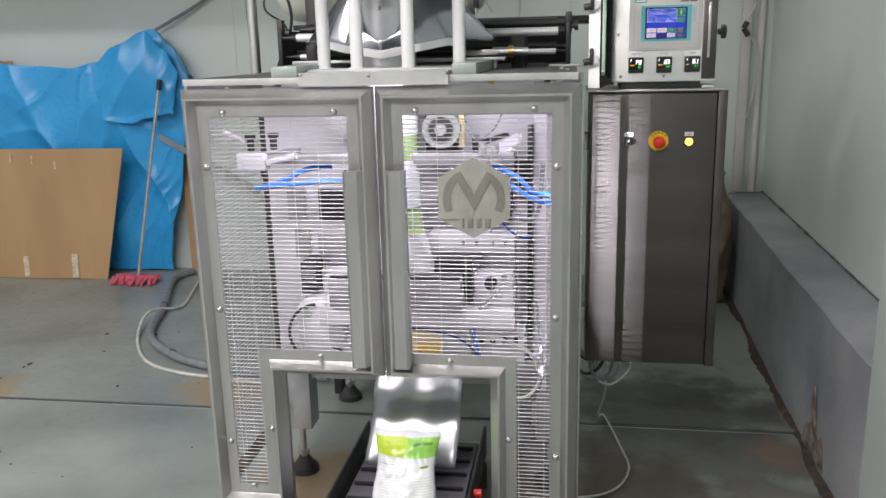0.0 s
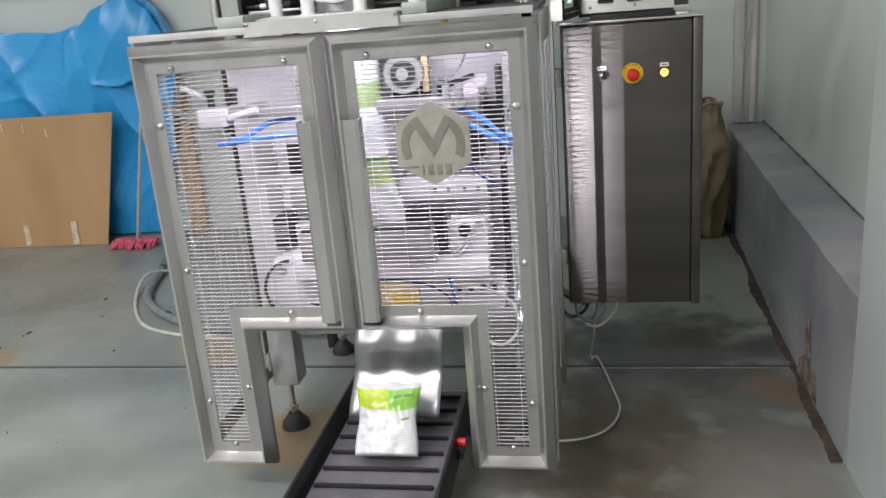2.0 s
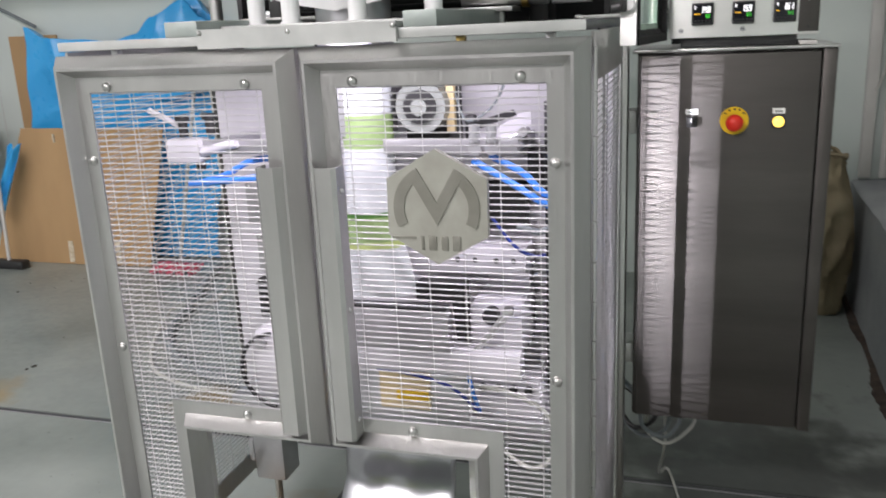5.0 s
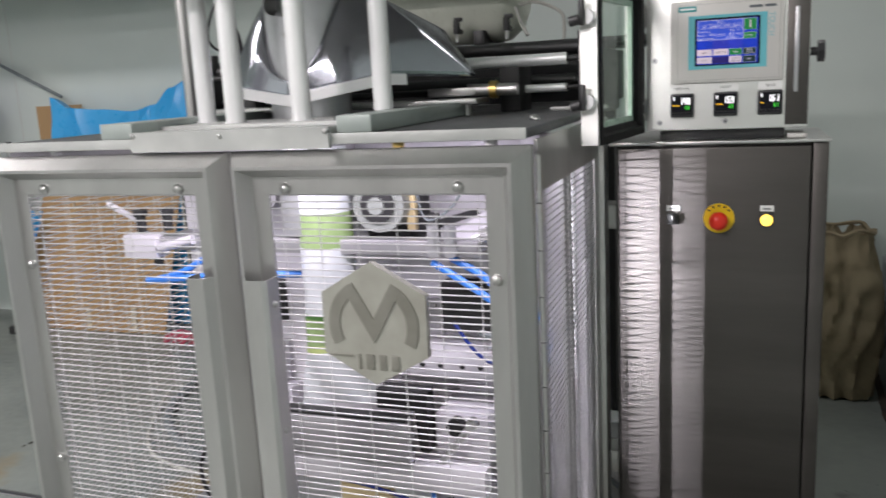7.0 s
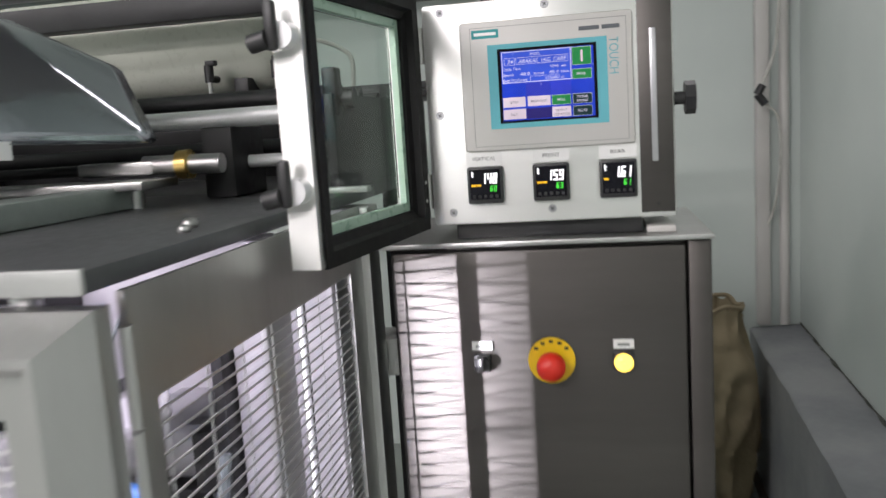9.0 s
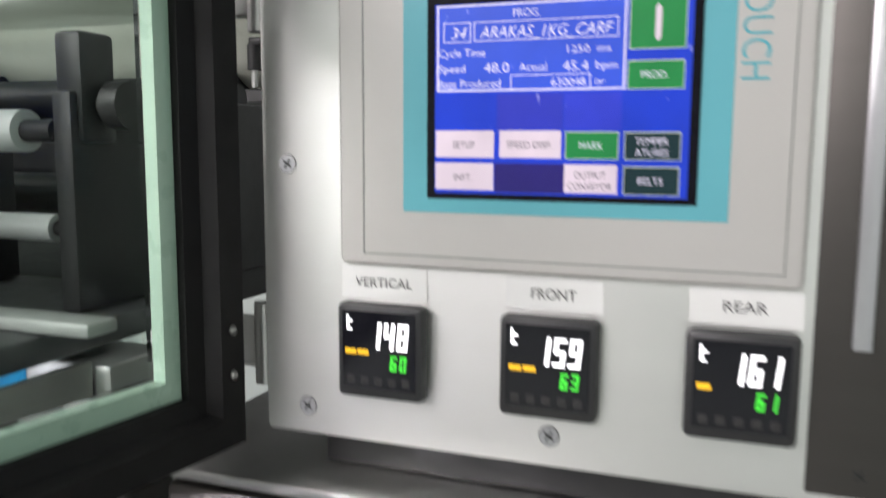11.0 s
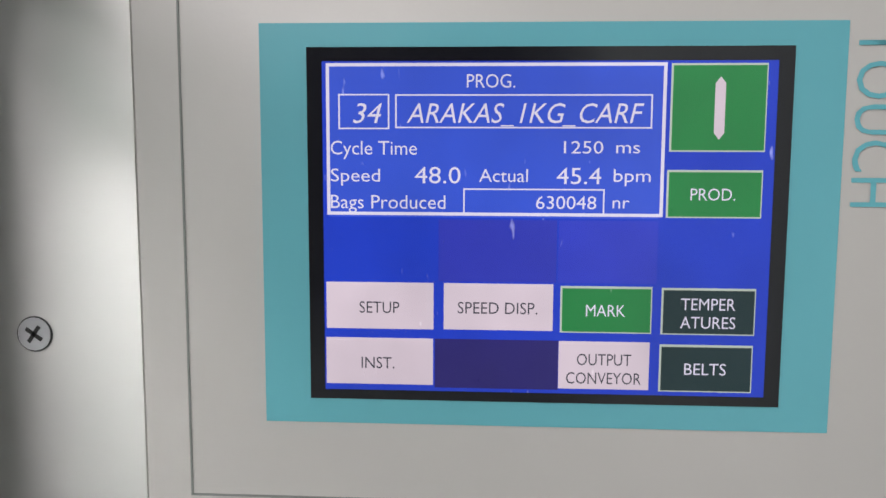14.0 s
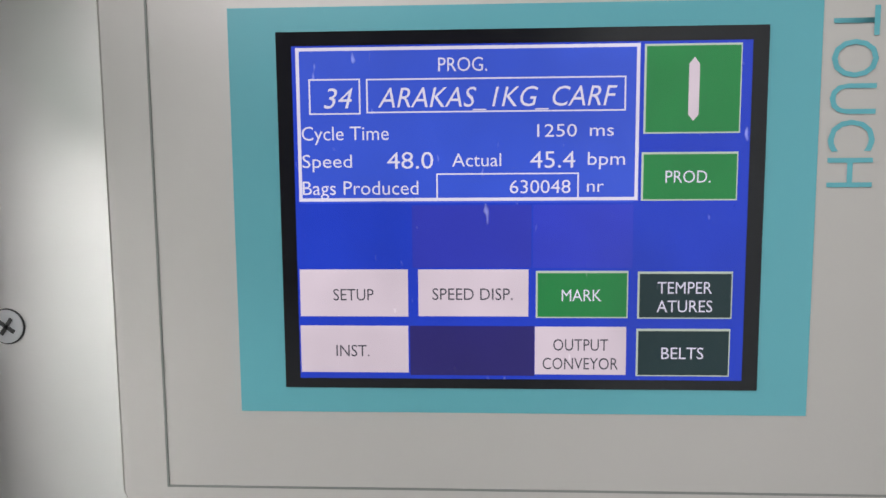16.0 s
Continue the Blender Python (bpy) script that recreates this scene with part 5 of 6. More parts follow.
outline_box(0.7978, 0.8935, 1.6874, 1.7304, 0.0009, 0.6718, SCR_TEXT, "screen_line")
outline_box(0.8013, 0.8159, 1.7119, 1.7218, 0.0004, 0.6718, SCR_TEXT, "screen_line")
outline_box(0.8176, 0.8898, 1.7122, 1.7217, 0.0004, 0.6718, SCR_TEXT, "screen_line")
outline_box(0.8371, 0.8771, 1.6878, 1.6952, 0.0004, 0.6717, SCR_TEXT, "screen_line")


def write(string, x0, x1, zb, h, mat=None, shear=0.0, y=0.6714):
    return part("lettering", lettering(string, x0, x1, zb, h, y, shear), mat or SCR_TEXT, pan, "", None)


write("PROG.", 0.8379, 0.8515, 1.7235, 0.0038)
write("34", 0.8055, 0.8138, 1.7136, 0.0056, None, 0.25)
write("ARAKAS_1KG_CARF", 0.8209, 0.8874, 1.7137, 0.0055, None, 0.25)
write("Cycle Time", 0.7990, 0.8238, 1.7047, 0.0039)
write("1250", 0.8654, 0.8764, 1.7052, 0.0035)
write("ms", 0.8800, 0.8866, 1.7053, 0.0035)
write("Speed", 0.7990, 0.8132, 1.6970, 0.0037)
write("48.0", 0.8232, 0.8363, 1.6966, 0.0047)
write("Actual", 0.8416, 0.8554, 1.6971, 0.0037)
write("45.4", 0.8635, 0.8760, 1.6966, 0.0046)
write("bpm", 0.8795, 0.8898, 1.6973, 0.0036)
write("Bags Produced", 0.7989, 0.8320, 1.6893, 0.0039)
write("630048", 0.8578, 0.8748, 1.6895, 0.0037)
write("nr", 0.8794, 0.8841, 1.6898, 0.0035)


def key(x0, x1, z0, z1, mat, rim, lines=(), tmat=None):
    plate(x0, x1, z0, z1, 0.6719, rim, "screen_key_rim")
    plate(x0 + 0.0005, x1 - 0.0004, z0 + 0.0004, z1 - 0.0006, 0.6716, mat, "screen_key")
    for string, a, b, zb in lines:
        write(string, a, b, zb, 0.0034, tmat, y=0.6713)


RIMLIGHT = glowing("screen_key_light_rim", lin("c9d6c4"), 0.8)
key(0.8948, 0.9211, 1.7058, 1.7302, SCR_GREEN, RIMLIGHT)
bm = B()
prism(bm, [(0.9068, 1.7110), (0.9082, 1.7092), (0.9096, 1.7110), (0.9096, 1.7247), (0.9082, 1.7265), (0.9068, 1.7247)], front(0.6713), 0, 0.0003)
part("screen_symbol", bm, SCR_WHITE, pan)
key(0.8945, 0.9209, 1.6872, 1.7007, SCR_GREEN, RIMLIGHT, (("PROD.", 0.9010, 0.9134, 1.6922),))
key(0.7972, 0.8286, 1.6540, 1.6677, SCR_WHITE, SCR_WHITE, (("SETUP", 0.8070, 0.8187, 1.6588),), SCR_BTEXT)
key(0.8316, 0.8632, 1.6541, 1.6677, SCR_WHITE, SCR_WHITE, (("SPEED DISP.", 0.8357, 0.8587, 1.6590),), SCR_BTEXT)
key(0.8653, 0.8914, 1.6537, 1.6673, SCR_GREEN, RIMLIGHT, (("MARK", 0.8726, 0.8838, 1.6587),))
key(0.8941, 0.9205, 1.6536, 1.6671, SCR_DKGREEN, RIMLIGHT, (("TEMPER", 0.8995, 0.9147, 1.6609), ("ATURES", 0.8994, 0.9149, 1.6556),))
key(0.7970, 0.8285, 1.6374, 1.6512, SCR_WHITE, SCR_WHITE, (("INST.", 0.8075, 0.8172, 1.6423),), SCR_BTEXT)
key(0.8651, 0.8911, 1.6371, 1.6511, SCR_WHITE, SCR_WHITE, (("OUTPUT", 0.8703, 0.8859, 1.6443), ("CONVEYOR", 0.8673, 0.8888, 1.6388),), SCR_BTEXT)
key(0.8940, 0.9203, 1.6368, 1.6506, SCR_DKGREEN, RIMLIGHT, (("BELTS", 0.9010, 0.9128, 1.6420),))
# the word beside the screen runs downwards
bm = lettering("TOUCH", 0.0, 0.0492, 0.0, 0.0125, 0.0)
for v in bm.verts:
    v.co = Vector((0.9455 + v.co.z, 0.6731, 1.7398 - v.co.x))
part("lettering", bm, TEAL, pan, "teal printed lettering", None)


# temperature controllers with seven-bar digits
SEG = {"3": "abcdg", "0": "abcdef", "1": "bc", "4": "bcfg", "5": "acdfg", "6": "acdefg", "8": "abcdefg", "9": "abcdfg"}


def digit(parent, ch, x, z, w, h, mat):
    t = 0.27 * w + 0.0005
    bars = {"a": (x, x + w, z + h - t, z + h), "d": (x, x + w, z, z + t), "g": (x, x + w, z + h / 2 - t / 2, z + h / 2 + t / 2),
            "f": (x, x + t, z + h / 2, z + h), "e": (x, x + t, z, z + h / 2), "b": (x + w - t, x + w, z + h / 2, z + h), "c": (x + w - t, x + w, z, z + h / 2)}
    bm = B()
    for k in SEG[ch]:
        a, b, c, d = bars[k]
        box(bm, a + 0.0001, b - 0.0001, 0.6679, 0.6683, c + 0.0001, d - 0.0001)
    sh = 0.10
    for v in bm.verts:
        v.co.x += sh * (v.co.z - z)
    part("digit", bm, mat, parent, "", 20)


def controller(x0, word, w0, w1, value, lower):
    bm = B(); box(bm, x0, x0 + 0.0515, 0.6690, 0.680, 1.5200, 1.5735, 0.0035)
    c = part("temperature_controller", bm, BLACK, ctl, "square black temperature controller with lit digits")
    bm = B(); box(bm, x0 + 0.004, x0 + 0.0475, 0.6684, 0.6692, 1.5265, 1.5695)
    part("display", bm, DISPLAY, c)
    xd = x0 + 0.0205
    for ch in value:
        digit(c, ch, xd, 1.5490, 0.0062, 0.0150, LED_WHITE)
        xd += 0.0080
    xd = x0 + 0.0325
    for ch in lower:
        digit(c, ch, xd, 1.5375, 0.0040, 0.0085, LED_GREEN)
        xd += 0.0056
    bm = B(); box(bm, x0 + 0.007, x0 + 0.0082, 0.6679, 0.6683, 1.559, 1.567); box(bm, x0 + 0.007, x0 + 0.0105, 0.6679, 0.6683, 1.5635, 1.5645); box(bm, x0 + 0.007, x0 + 0.0100, 0.6679, 0.6683, 1.559, 1.560)
    part("unit_mark", bm, LED_WHITE, c)
    for k in range(2 if value != "161" else 1):
        bm = B(); box(bm, x0 + 0.006 + 0.0075 * k, x0 + 0.0125 + 0.0075 * k, 0.6679, 0.6683, 1.5455, 1.5483)
        part("bar_mark", bm, LED_AMBER, c)
    for k in range(5):
        bm = B(); box(bm, x0 + 0.007 + 0.0082 * k, x0 + 0.0115 + 0.0082 * k, 0.6681, 0.6688, 1.5285, 1.5330, 0.0004)
        part("push_key", bm, RUBBER, c)
    bm = B(); box(bm, w0, w1, 0.6783, 0.6795, 1.5752, 1.5932)
    lb = part("label_plate", bm, LABELWHITE, ctl)
    m = (w0 + w1) / 2
    half = 0.0035 * len(word) * 0.5 + 0.003
    part("lettering", lettering(word, m - half, m + half, 1.5818, 0.0052, 0.6780), BLACKTEXT, lb, "", None)


controller(0.7395, "VERTICAL", 0.7385, 0.7900, "148", "60")
controller(0.8335, "FRONT", 0.8345, 0.8855, "159", "63")
controller(0.9265, "REAR", 0.9270, 0.9785, "161", "61")
# latch knob on the far side
bm = B(); cyl(bm, (1.031, 0.70, 1.652), (1.050, 0.70, 1.652), 0.009, 16)
kn = part("latch", bm, BLACKMETAL, ctl)
bm = B(); cyl(bm, (1.046, 0.70, 1.652), (1.060, 0.70, 1.652), 0.023, 8)
part("knob", bm, BLACK, kn, "black star knob", 20)
# darker steel laid on the front to paint in its dim reflection
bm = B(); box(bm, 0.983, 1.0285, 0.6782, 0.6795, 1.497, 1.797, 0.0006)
part("dark_reflection_plate", bm, BRUSHED, ctl, "dark plate painted in for the dim reflection on the box front")
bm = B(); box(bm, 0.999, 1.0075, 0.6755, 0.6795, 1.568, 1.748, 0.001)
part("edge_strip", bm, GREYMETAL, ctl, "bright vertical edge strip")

# glazed cover, swung open past a right angle
SWING = Matrix.Translation((0.633, 0.322, 0)) @ Matrix.Rotation(radians(-8.0), 4, "Z") @ Matrix.Translation((-0.633, -0.322, 0))


def swung(bm):
    bmesh.ops.transform(bm, matrix=SWING, verts=bm.verts)
    return bm


place = lambda u, v, w: (0.598 + w, u, v)
bm = B()
ridge_frame(bm, [(0.322, 1.490), (0.664, 1.490), (0.664, 1.811), (0.322, 1.811)], [(0, 0), (0, 0.034), (0.010, 0.034), (0.010, 0.012), (0.029, 0.012), (0.029, 0)], place)
cover = part("cover_door", swung(bm), BOXSTEEL, ctl, "open glazed cover door with black gasket", 20)
bm = B()
ridge_frame(bm, [(0.333, 1.4885), (0.6655, 1.4885), (0.6655, 1.8125), (0.333, 1.8125)], [(0, 0.026), (0, 0.038), (0.017, 0.037), (0.020, 0.027), (0.030, 0.024), (0.031, 0.0125), (0.012, 0.0125), (0.0105, 0.0345), (0.0015, 0.0345)], place)
part("gasket", swung(bm), GASKET, cover, "thick black rubber gasket", 20)
bm = B()
ridge_frame(bm, [(0.364, 1.519), (0.636, 1.519), (0.636, 1.783), (0.364, 1.783)], [(0, 0.010), (0, 0.019), (0.012, 0.019), (0.012, 0.010)], place)
part("glazing_strip", swung(bm), GREENEDGE, cover, "pale green glazing strip", 20)
bm = B(); box(bm, 0.603, 0.607, 0.376, 0.624, 1.531, 1.771)
gl = part("glass_pane", swung(bm), GLASS, cover, "clear glass pane")
gl.visible_shadow = False
for z in (1.575, 1.735):
    bm = B(); cyl(bm, (0.616, 0.322, z), (0.616, 0.306, z), 0.014, 18)
    lt = part("latch", swung(bm), ALU, cover, "cover latch with black lever")
    bm = B(); box(bm, 0.603, 0.615, 0.296, 0.308, z - 0.016, z + 0.034, 0.004); cyl(bm, (0.586, 0.30, z - 0.008), (0.606, 0.30, z - 0.004), 0.010, 14)
    part("lever", swung(bm), BLACK, lt)
for z in (1.530, 1.556):
    screw("screw", SWING @ Vector((0.6355, 0.657, z)), cover, 0.0028, (1, 0, 0))
for z in (1.54, 1.75):
    bm = B(); cyl(bm, (0.679, 0.692, z - 0.025), (0.679, 0.692, z + 0.025), 0.0065, 14); box(bm, 0.660, 0.687, 0.690, 0.697, z - 0.016, z + 0.016, 0.002)
    part("hinge", bm, STEEL, ctl, "steel cover hinge")

# ---- left side of the room ----
# blue sheet tied up along the wall
TOP = [(-3.78, 1.66), (-3.62, 1.58), (-3.35, 1.56), (-3.05, 1.54), (-2.85, 1.58), (-2.66, 1.70), (-2.42, 1.80), (-2.30, 1.68), (-2.17, 1.48)]


def contour(x):
    for (a, za), (b, zb) in zip(TOP, TOP[1:]):
        if x <= b:
            t = max(0, (x - a) / (b - a))
            t = t * t * (3 - 2 * t)
            return za + (zb - za) * t
    return TOP[-1][1]


def wrinkle(x, z):
    """Long slanting folds with sharp crests, and finer crinkles between them."""
    warp = 0.25 * noise.noise((x * 1.3, z * 1.3, 4))
    a = (1 - abs(noise.noise(((x + warp) * 1.9 + z * 1.2, z * 0.6 - x * 0.5, 1.5)))) ** 3 * 0.075
    b = (1 - abs(noise.noise(((x - warp) * 4.2 - z * 2.6, z * 1.3 + x, 7)))) ** 5 * 0.022
    c = (1 - abs(noise.noise((x * 13 + z * 9, z * 10 - x * 5, 3)))) ** 7 * 0.004 * max(0, noise.noise((x * 2, z * 2, 11)) + 0.2)
    return a + b + c


bm = B()
NX, NZ = 190, 140
gridv = []
for j in range(NZ + 1):
    t = j / NZ
    row = []
    for i in range(NX + 1):
        x = -3.78 + 1.61 * i / NX
        zt = contour(x)
        if t < 0.08:
            s = t / 0.08
            z, y = zt - 0.06 * (1 - s) ** 2, 3.52 - 0.09 * s
        else:
            s = (t - 0.08) / 0.92
            z = zt * (1 - s) + 0.01 * s
            y = 3.43 - 0.05 * math.sin(min(1, s * 1.6) * math.pi) + 0.03 * s
        fold = wrinkle(x, z)
        y -= fold * min(1, (1 - s if t >= 0.08 else 1) * 3 + 0.35) * min(1, t / 0.08)
        pinch = 0.36 * max(0, min(1, (1.2 - z) / 1.1)) * max(0, (x + 2.80) / 0.63)
        x2 = x - pinch * 0.8 + 0.02 * noise.noise((x * 4, z * 5, 9))
        row.append(bm.verts.new((x2, min(y, BY - 0.03), z)))
    gridv.append(row)
for a, b in zip(gridv, gridv[1:]):
    for i in range(NX):
        bm.faces.new((a[i], a[i + 1], b[i + 1], b[i]))
tarp = thing("plastic_sheet", bm, TARP, "crumpled blue polythene sheet tied up along the wall", "plastic sheet", smooth=50)
# the corner folded over in front
bm = B()
rows = []
for j in range(71):
    t = j / 70
    row = []
    for i in range(81):
        u = i / 80
        top_ = contour(-2.86 + 0.66 * u) - 0.02
        low_ = 1.175 - 0.03 * math.sin(u * 5) + 0.015 * noise.noise((u * 6, 0, 2))
        x = -2.86 + 0.66 * u - 0.05 * t * u + 0.07 * t * (1 - u)
        z = top_ * (1 - t) + low_ * t
        bulge = 0.05 * math.sin(math.pi * min(1, t * 1.1)) * math.sin(math.pi * min(1, 0.1 + u * 0.9)) ** 0.5
        row.append(bm.verts.new((x, 3.335 - bulge - 0.9 * wrinkle(x + 1.3, z + 0.7) + 0.03 * (1 - t), z)))
    rows.append(row)
for a, b in zip(rows, rows[1:]):
    for i in range(80):
        bm.faces.new((a[i], a[i + 1], b[i + 1], b[i]))
fl = part("folded_corner", bm, TARP, tarp, "corner of the sheet folded over", 50)
fm = fl.modifiers.new("thickness", "SOLIDIFY")
fm.thickness = 0.002
bm = B()
rows = []
for j in range(21):
    t = j / 20
    rows.append([bm.verts.new((-3.86 - 0.17 * t + (0.11 - 0.01 * t) * i / 8, 3.13 + 0.02 * math.sin(i * 0.9 + 5 * t) - 0.03 * t, 0.86 - 0.47 * t + 0.02 * math.sin(i))) for i in range(9)])
for a, b in zip(rows, rows[1:]):
    for i in range(8):
        bm.faces.new((a[i], a[i + 1], b[i + 1], b[i]))
le = part("loose_end", bm, TARP, tarp, "loose hanging end of the sheet", 60)
lm = le.modifiers.new("thickness", "SOLIDIFY")
lm.thickness = 0.002
sm = tarp.modifiers.new("thickness", "SOLIDIFY")
sm.thickness = 0.002
for a, b in (((-2.42, 3.46, 1.79), (-1.75, 3.53, 2.18)), ((-3.76, 3.48, 1.66), (-5.3, 3.52, 2.42))):
    bm = B(); sweep(bm, [a, ((a[0] + b[0]) / 2, (a[1] + b[1]) / 2, (a[2] + b[2]) / 2 - 0.02), b], 0.012)
    thing("rope", bm, HOSE, "dark grey rope holding the blue sheet on the wall", "rope")


def leaning_sheet(name, x0, x1, h, y0, y1, slant, label):
    bm = B()
    t = 0.007
    pts = [(x0, 0.0), (x1 - slant, 0.0), (x1, h), (x0 + 0.36, h + 0.005)]
    n = 10
    cols = []
    for i in range(n + 1):
        s = i / n
        bow = 0.018 * math.sin(s * math.pi)
        col = []
        for j in range(7):
            q = j / 6
            x = (pts[0][0] * (1 - s) + pts[1][0] * s) * (1 - q) + (pts[3][0] * (1 - s) + pts[2][0] * s) * q
            z = h * q + 0.003
            col.append((bm.verts.new((x, y0 + (y1 - y0) * q - bow, z)), bm.verts.new((x, y0 + (y1 - y0) * q - bow + t, z))))
        cols.append(col)
    for a, b in zip(cols, cols[1:]):
        for j in range(6):
            bm.faces.new((a[j][0], b[j][0], b[j + 1][0], a[j + 1][0]))
            bm.faces.new((a[j][1], a[j + 1][1], b[j + 1][1], b[j][1]))
        bm.faces.new((a[0][0], a[0][1], b[0][1], b[0][0])), bm.faces.new((a[6][0], b[6][0], b[6][1], a[6][1]))
    for col in (cols[0], cols[-1]):
        for j in range(6):
            bm.faces.new((col[j][0], col[j + 1][0], col[j + 1][1], col[j][1]))
    return thing(name, bm, CARD, label, "cardboard")


card = leaning_sheet("cardboard_sheet", -4.20, -2.66, 0.965, 3.19, 3.26, 0.20, "large brown cardboard sheet leaning on the blue plastic")
for x, z0, z1, w in ((-3.50, 0.015, 0.17, 0.05), (-3.10, 0.015, 0.19, 0.055)):
    bm = B()
    q0, q1 = z0 / 0.965, z1 / 0.965
    n = 6
    for k in range(n):
        a, b = z0 + (z1 - z0) * k / n, z0 + (z1 - z0) * (k + 1) / n
        j = 0.006 * random.random()
        box(bm, x - w / 2 + j, x + w / 2 - 0.006 * random.random(), 3.19 + 0.07 * a / 0.965 - 0.021, 3.19 + 0.07 * a / 0.965 - 0.012, a, b)
    part("tape_strip", bm, TAPE, card, "torn whitish tape strip")
for x, z in ((-3.55, 0.87), (-3.38, 0.86), (-3.2, 0.82)):
    bm = B(); box(bm, x, x + 0.012, 3.228, 3.240, z, z + 0.06)
    part("tape_strip", bm, TAPE, card)
bm = B(); box(bm, -4.02, -3.60, 3.485, 3.495, 0.0, 1.60)
thing("cardboard_sheet", bm, CARD, "tall brown cardboard sheet behind the blue plastic sheet", "cardboard")

bm = B(); box(bm, -2.32, -2.18, 3.47, 3.48, 0.0, 1.16)
thing("cardboard_sheet", bm, CARD, "narrow brown cardboard sheet standing on the wall", "cardboard")
bm = B(); sweep(bm, [(-2.42, 3.36, 1.04), (-1.75, 3.30, 0.70), (-0.95, 3.20, 0.02)], 0.022, 4, 1)
thing("steel_bar", bm, GREYPAINT, "grey steel bar leaning on the wall", "steel bar")
# mop against the sheet
mop = empty("mop", (-2.56, 3.12, 0), "mop with striped metal pole and red fabric head", "mop")
bm = B(); cyl(bm, (-2.575, 3.13, 0.05), (-2.30, 3.20, 1.40), 0.012, 14)
part("pole", bm, WIRE, mop, "chipped metal pole")
bm = B(); cyl(bm, (-2.305, 3.20, 1.38), (-2.29, 3.204, 1.45), 0.018, 14)
part("cap", bm, BLACK, mop, "black pole end")
bm = B()
for k in range(70):
    u = random.random()
    x = -2.76 + 0.34 * u
    y = 3.08 + 0.10 * random.random()
    sweep(bm, [(x, y, 0.05), (x + 0.02 * (random.random() - 0.5), y - 0.03, 0.035), (x + 0.05 * (random.random() - 0.5), y - 0.07 * random.random() - 0.02, 0.008)], 0.008, 5, 3)
box(bm, -2.74, -2.44, 3.09, 3.17, 0.012, 0.055, 0.012)
part("head", bm, PINK, mop, "faded red mop head")
broom = empty("broom", (-3.915, 3.02, 0), "white-handled broom with black end leaning on cardboard", "broom")
bm = B(); cyl(bm, (-3.915, 3.02, 0.05), (-3.935, 3.11, 1.28), 0.013, 14)
part("pole", bm, PANELGREY, broom)
bm = B(); cyl(bm, (-3.935, 3.109, 1.26), (-3.937, 3.117, 1.37), 0.017, 14)
part("cap", bm, BLACK, broom)
bm = B(); box(bm, -4.06, -3.77, 2.98, 3.06, 0.0, 0.06, 0.01)
part("head", bm, BLACK, broom)

# hose and cable on the floor
bm = B(); sweep(bm, [(-2.25, 3.35, 0.03), (-2.30, 3.12, 0.026), (-2.06, 2.5, 0.026), (-1.88, 1.98, 0.026), (-1.57, 1.66, 0.026), (-1.26, 1.52, 0.026), (-0.9, 1.45, 0.03), (-0.62, 1.40, 0.05)], 0.024, 12)
hz = thing("floor_hose", bm, HOSE, "grey hose lying in a loop on the floor", "hose")
bm = B(); sweep(bm, [(-2.16, 3.3, 0.012), (-2.05, 2.9, 0.010), (-1.97, 2.56, 0.010), (-2.05, 2.30, 0.056), (-1.96, 1.98, 0.010), (-1.72, 1.62, 0.010), (-1.48, 1.48, 0.010), (-1.2, 1.42, 0.010), (-0.8, 1.36, 0.010)], 0.010, 8)
thing("floor_cable", bm, CABLE, "light grey cable lying along the hose", "cable")
for p, d in (((-2.067, 2.52, 0.026), (-0.3, 1, 0)), ((-1.60, 1.69, 0.026), (-0.8, 0.9, 0))):
    d = Vector(d).normalized()
    bm = B(); cyl(bm, Vector(p) - d * 0.012, Vector(p) + d * 0.012, 0.0255, 14)
    part("strap", bm, BLACK, hz, "black tie strap")

# crumbs and chips lying about the floor
bm = B()
for k in range(70):
    x, y = -3.6 + 3.0 * random.random(), 0.2 + 2.7 * random.random()
    if 1.05 < y < 1.15:
        continue
    r = 0.004 + 0.012 * random.random() ** 3
    bmesh.ops.create_icosphere(bm, subdivisions=1, radius=r, matrix=Matrix.Translation((x, y, 0.3 * r)) @ Matrix.Rotation(6.28 * random.random(), 4, "Z") @ Matrix.Diagonal((1 + 1.2 * random.random(), 0.8, 0.35, 1)))
thing("floor_crumbs", bm, surface("dark_dry_crumbs", lin("45403a"), lin("2e2a26"), 0.9, 0, 40, 120, 0.2), "small dark crumbs scattered over the worn floor", "crumbs", kind="stuff")

# rack with flat box, far left
rack = empty("metal_rack", (-4.7, 3.1, 0), "low grey steel rack with slanted leg", "rack")
bm = B(); box(bm, -5.4, -4.24, 2.95, 3.45, 0.74, 0.78, 0.004)
part("shelf", bm, GREYMETAL, rack)
for x in (-5.36, -4.30):
    for y in (2.99, 3.41):
        bm = B(); box(bm, x - 0.02, x + 0.02, y - 0.02, y + 0.02, 0, 0.74, 0.003)
        part("leg", bm, GREYMETAL, rack)
bm = B(); cyl(bm, (-4.8, 2.97, 0.14), (-4.30, 2.97, 0.66), 0.024, 12); box(bm, -5.36, -4.30, 2.97, 3.01, 0.10, 0.14, 0.003)
part("brace", bm, BLACKMETAL, rack)
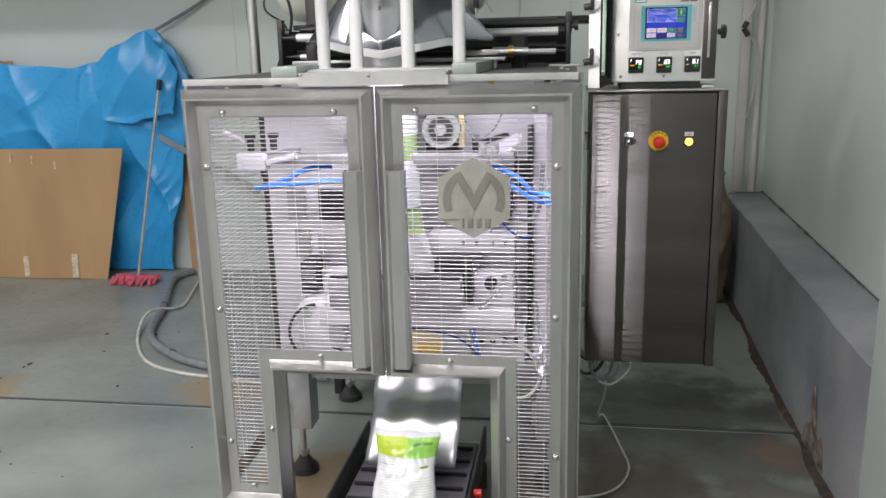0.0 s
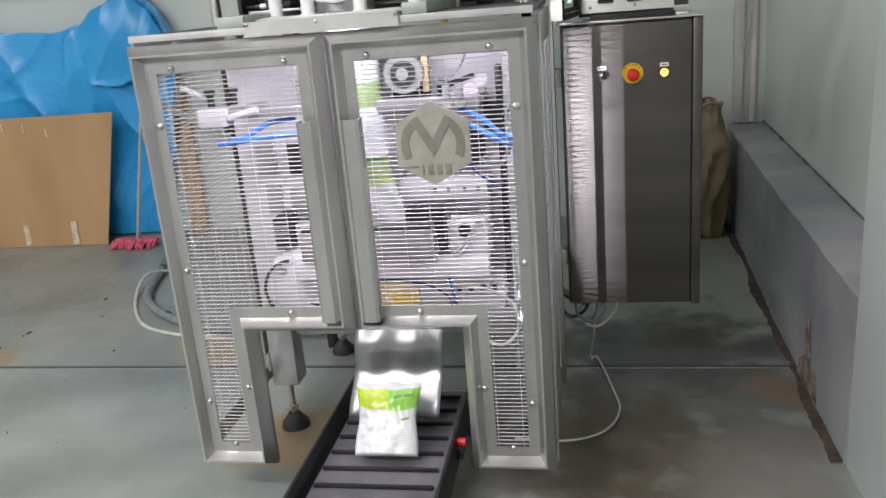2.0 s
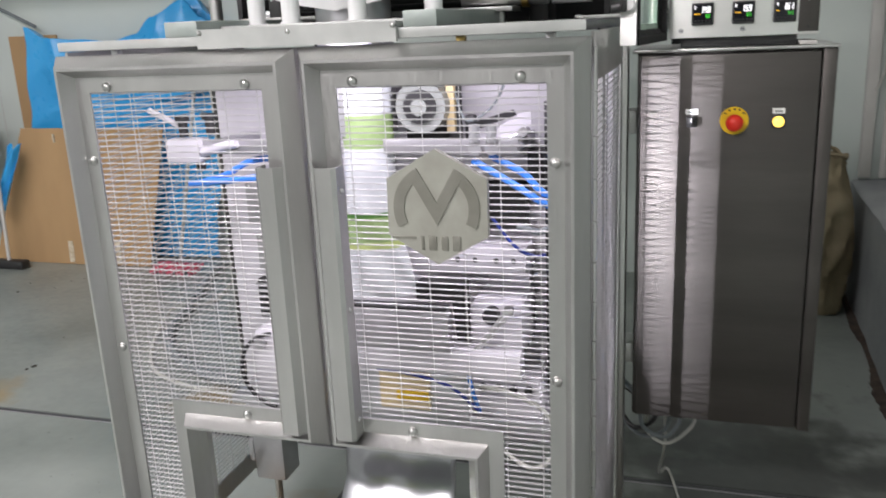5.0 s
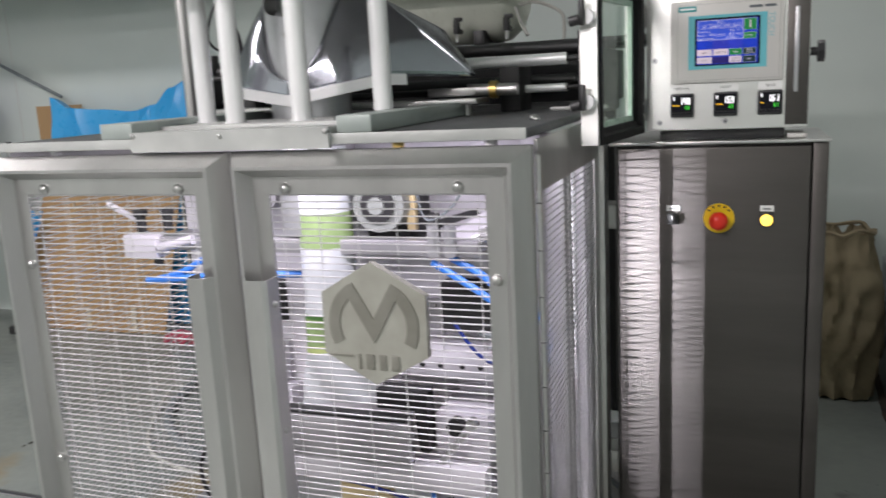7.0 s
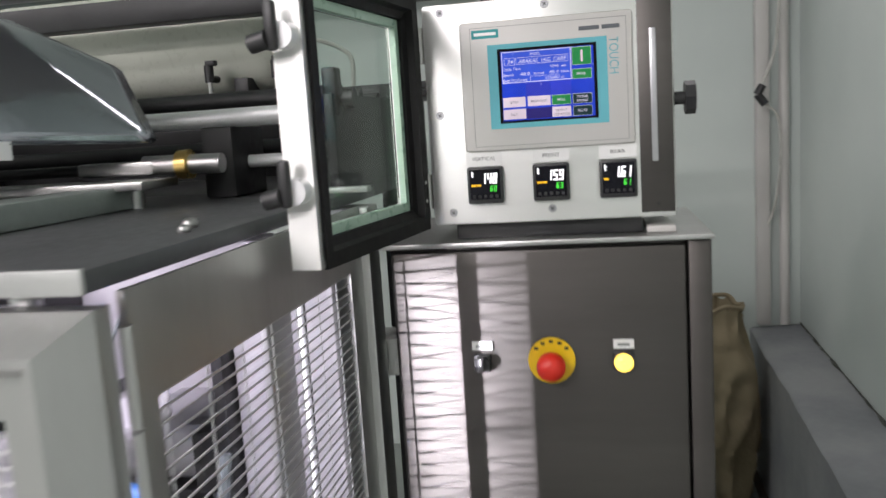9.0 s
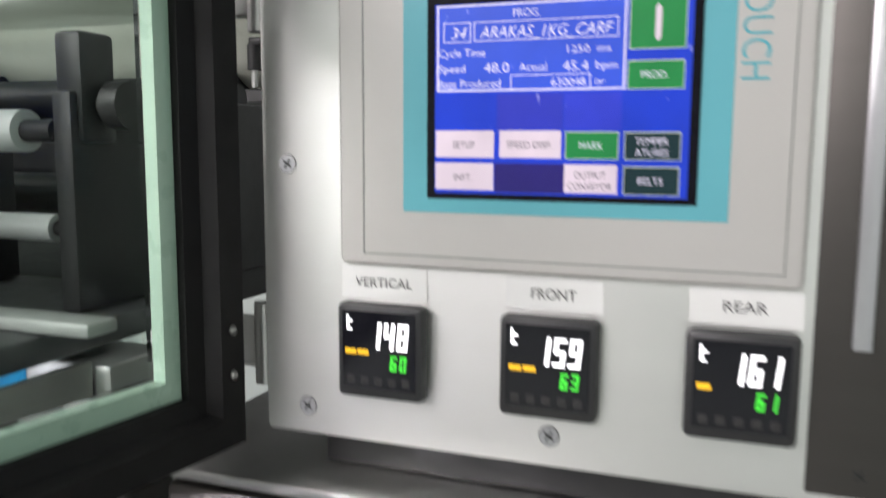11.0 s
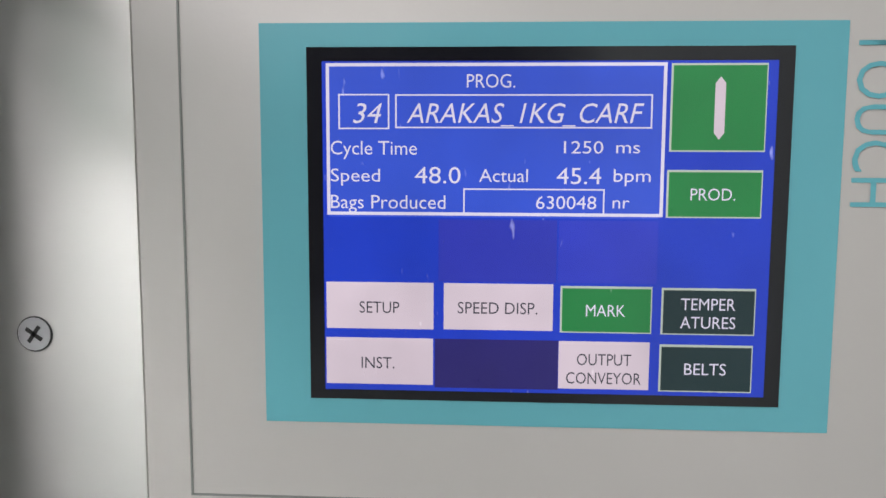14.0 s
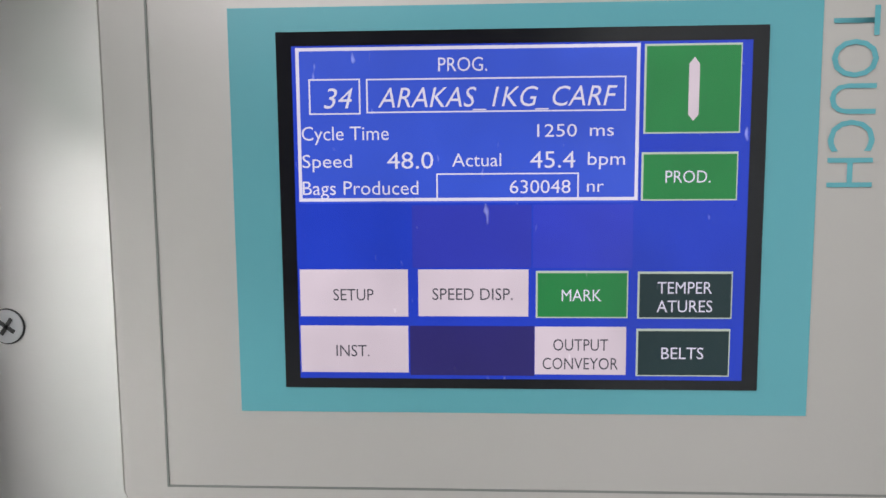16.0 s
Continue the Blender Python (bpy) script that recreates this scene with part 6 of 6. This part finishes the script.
for x, y, d, w, h, lab in ((-4.44, 3.08, -0.10, 0.30, 0.445, "flattened brown cardboard box standing on the steel rack"), (-4.30, 3.17, -0.12, 0.24, 0.415, "darker flattened cardboard box behind another one")):
    bm = B()
    prism(bm, [(x, 0.7805), (x + w, 0.7805), (x + w + d * 1.35, 0.78 + h), (x + d, 0.772 + h)], lambda u, v, q: (u, q + 0.10 * (v - 0.78), v), y, y + 0.025)
    thing("cardboard_box", bm, CARD, lab, "box", "flattened boxes on the rack")
bm = B(); box(bm, -5.0, -4.60, 3.05, 3.4, 0.7805, 1.36, 0.012)
thing("plastic_crate", bm, GREYPAINT, "tall grey plastic crate on the steel rack", "crate")
bm = B(); bmesh.ops.create_icosphere(bm, subdivisions=5, radius=0.22, matrix=Matrix.Translation((-4.66, 3.24, 1.60)) @ Matrix.Diagonal((1.3, 0.75, 1.05, 1)))
for v in bm.verts:
    n_ = noise.noise(v.co * 5) * 0.05 + abs(noise.noise(v.co * 11)) * 0.025
    v.co += v.co.normalized() * 0 + (v.co - Vector((-4.66, 3.24, 1.60))).normalized() * n_
    v.co.z = max(v.co.z, 1.3605)
thing("plastic_bag", bm, BLUEBAG, "full dark blue plastic bag on a crate", "bag", smooth=70)

# paper sack by the kerb
sack = empty("paper_sack", (1.29, 3.08, 0), "creased beige paper sack with open crumpled top beside the kerb", "sack")
bm = B()
NS, NH = 64, 44
rings = []
for j in range(NH + 1):
    t = j / NH
    ring = []
    for k in range(NS):
        a = 2 * math.pi * k / NS
        ca, sa = math.cos(a), math.sin(a)
        q = (abs(ca) ** 4 + abs(sa) ** 4) ** -0.25
        bulge = 0.86 + 0.16 * math.sin(min(1, t * 1.25) * math.pi) ** 0.7 - 0.16 * max(0, t - 0.75) / 0.25
        r = 0.225 * q * bulge
        crease = abs(noise.noise((ca * 2.2, sa * 2.2, t * 3.0))) * 0.07 + abs(noise.noise((ca * 6, sa * 6, t * 7 + 4))) * 0.03
        r -= crease
        z = 0.005 + 0.80 * t + (0.05 * noise.noise((ca * 2, sa * 2, 8)) + 0.03 * noise.noise((ca * 6, sa * 6, 2))) * max(0, t - 0.8) / 0.2
        ring.append(bm.verts.new((1.335 + ca * r * 1.02 + 0.05 * max(0, t - 0.72), 3.08 + sa * r + 0.03 * t, z)))
    rings.append(ring)
for j in range(1, 7):
    t = j / 6
    rings.append([bm.verts.new((v.co.x + (1.345 - v.co.x) * 0.16 * t ** 0.5, v.co.y + (3.11 - v.co.y) * 0.16 * t ** 0.5, v.co.z - 0.16 * t)) for v in rings[NH]])
for a, b in zip(rings, rings[1:]):
    for k in range(NS):
        bm.faces.new((a[k], a[(k + 1) % NS], b[(k + 1) % NS], b[k]))
bm.faces.new(rings[0][::-1]), bm.faces.new(rings[-1])
rim_pts = [v.co.copy() for v in rings[NH]]
part("sack_body", bm, SACK, sack, "", 60)
bm = B(); sweep(bm, [p + Vector((0, 0, 0.004 + 0.008 * noise.noise(p * 9))) for p in rim_pts[::4]] + [rim_pts[0]], 0.010, 6, 4)
part("rolled_rim", bm, SACK, sack, "rolled paper rim")
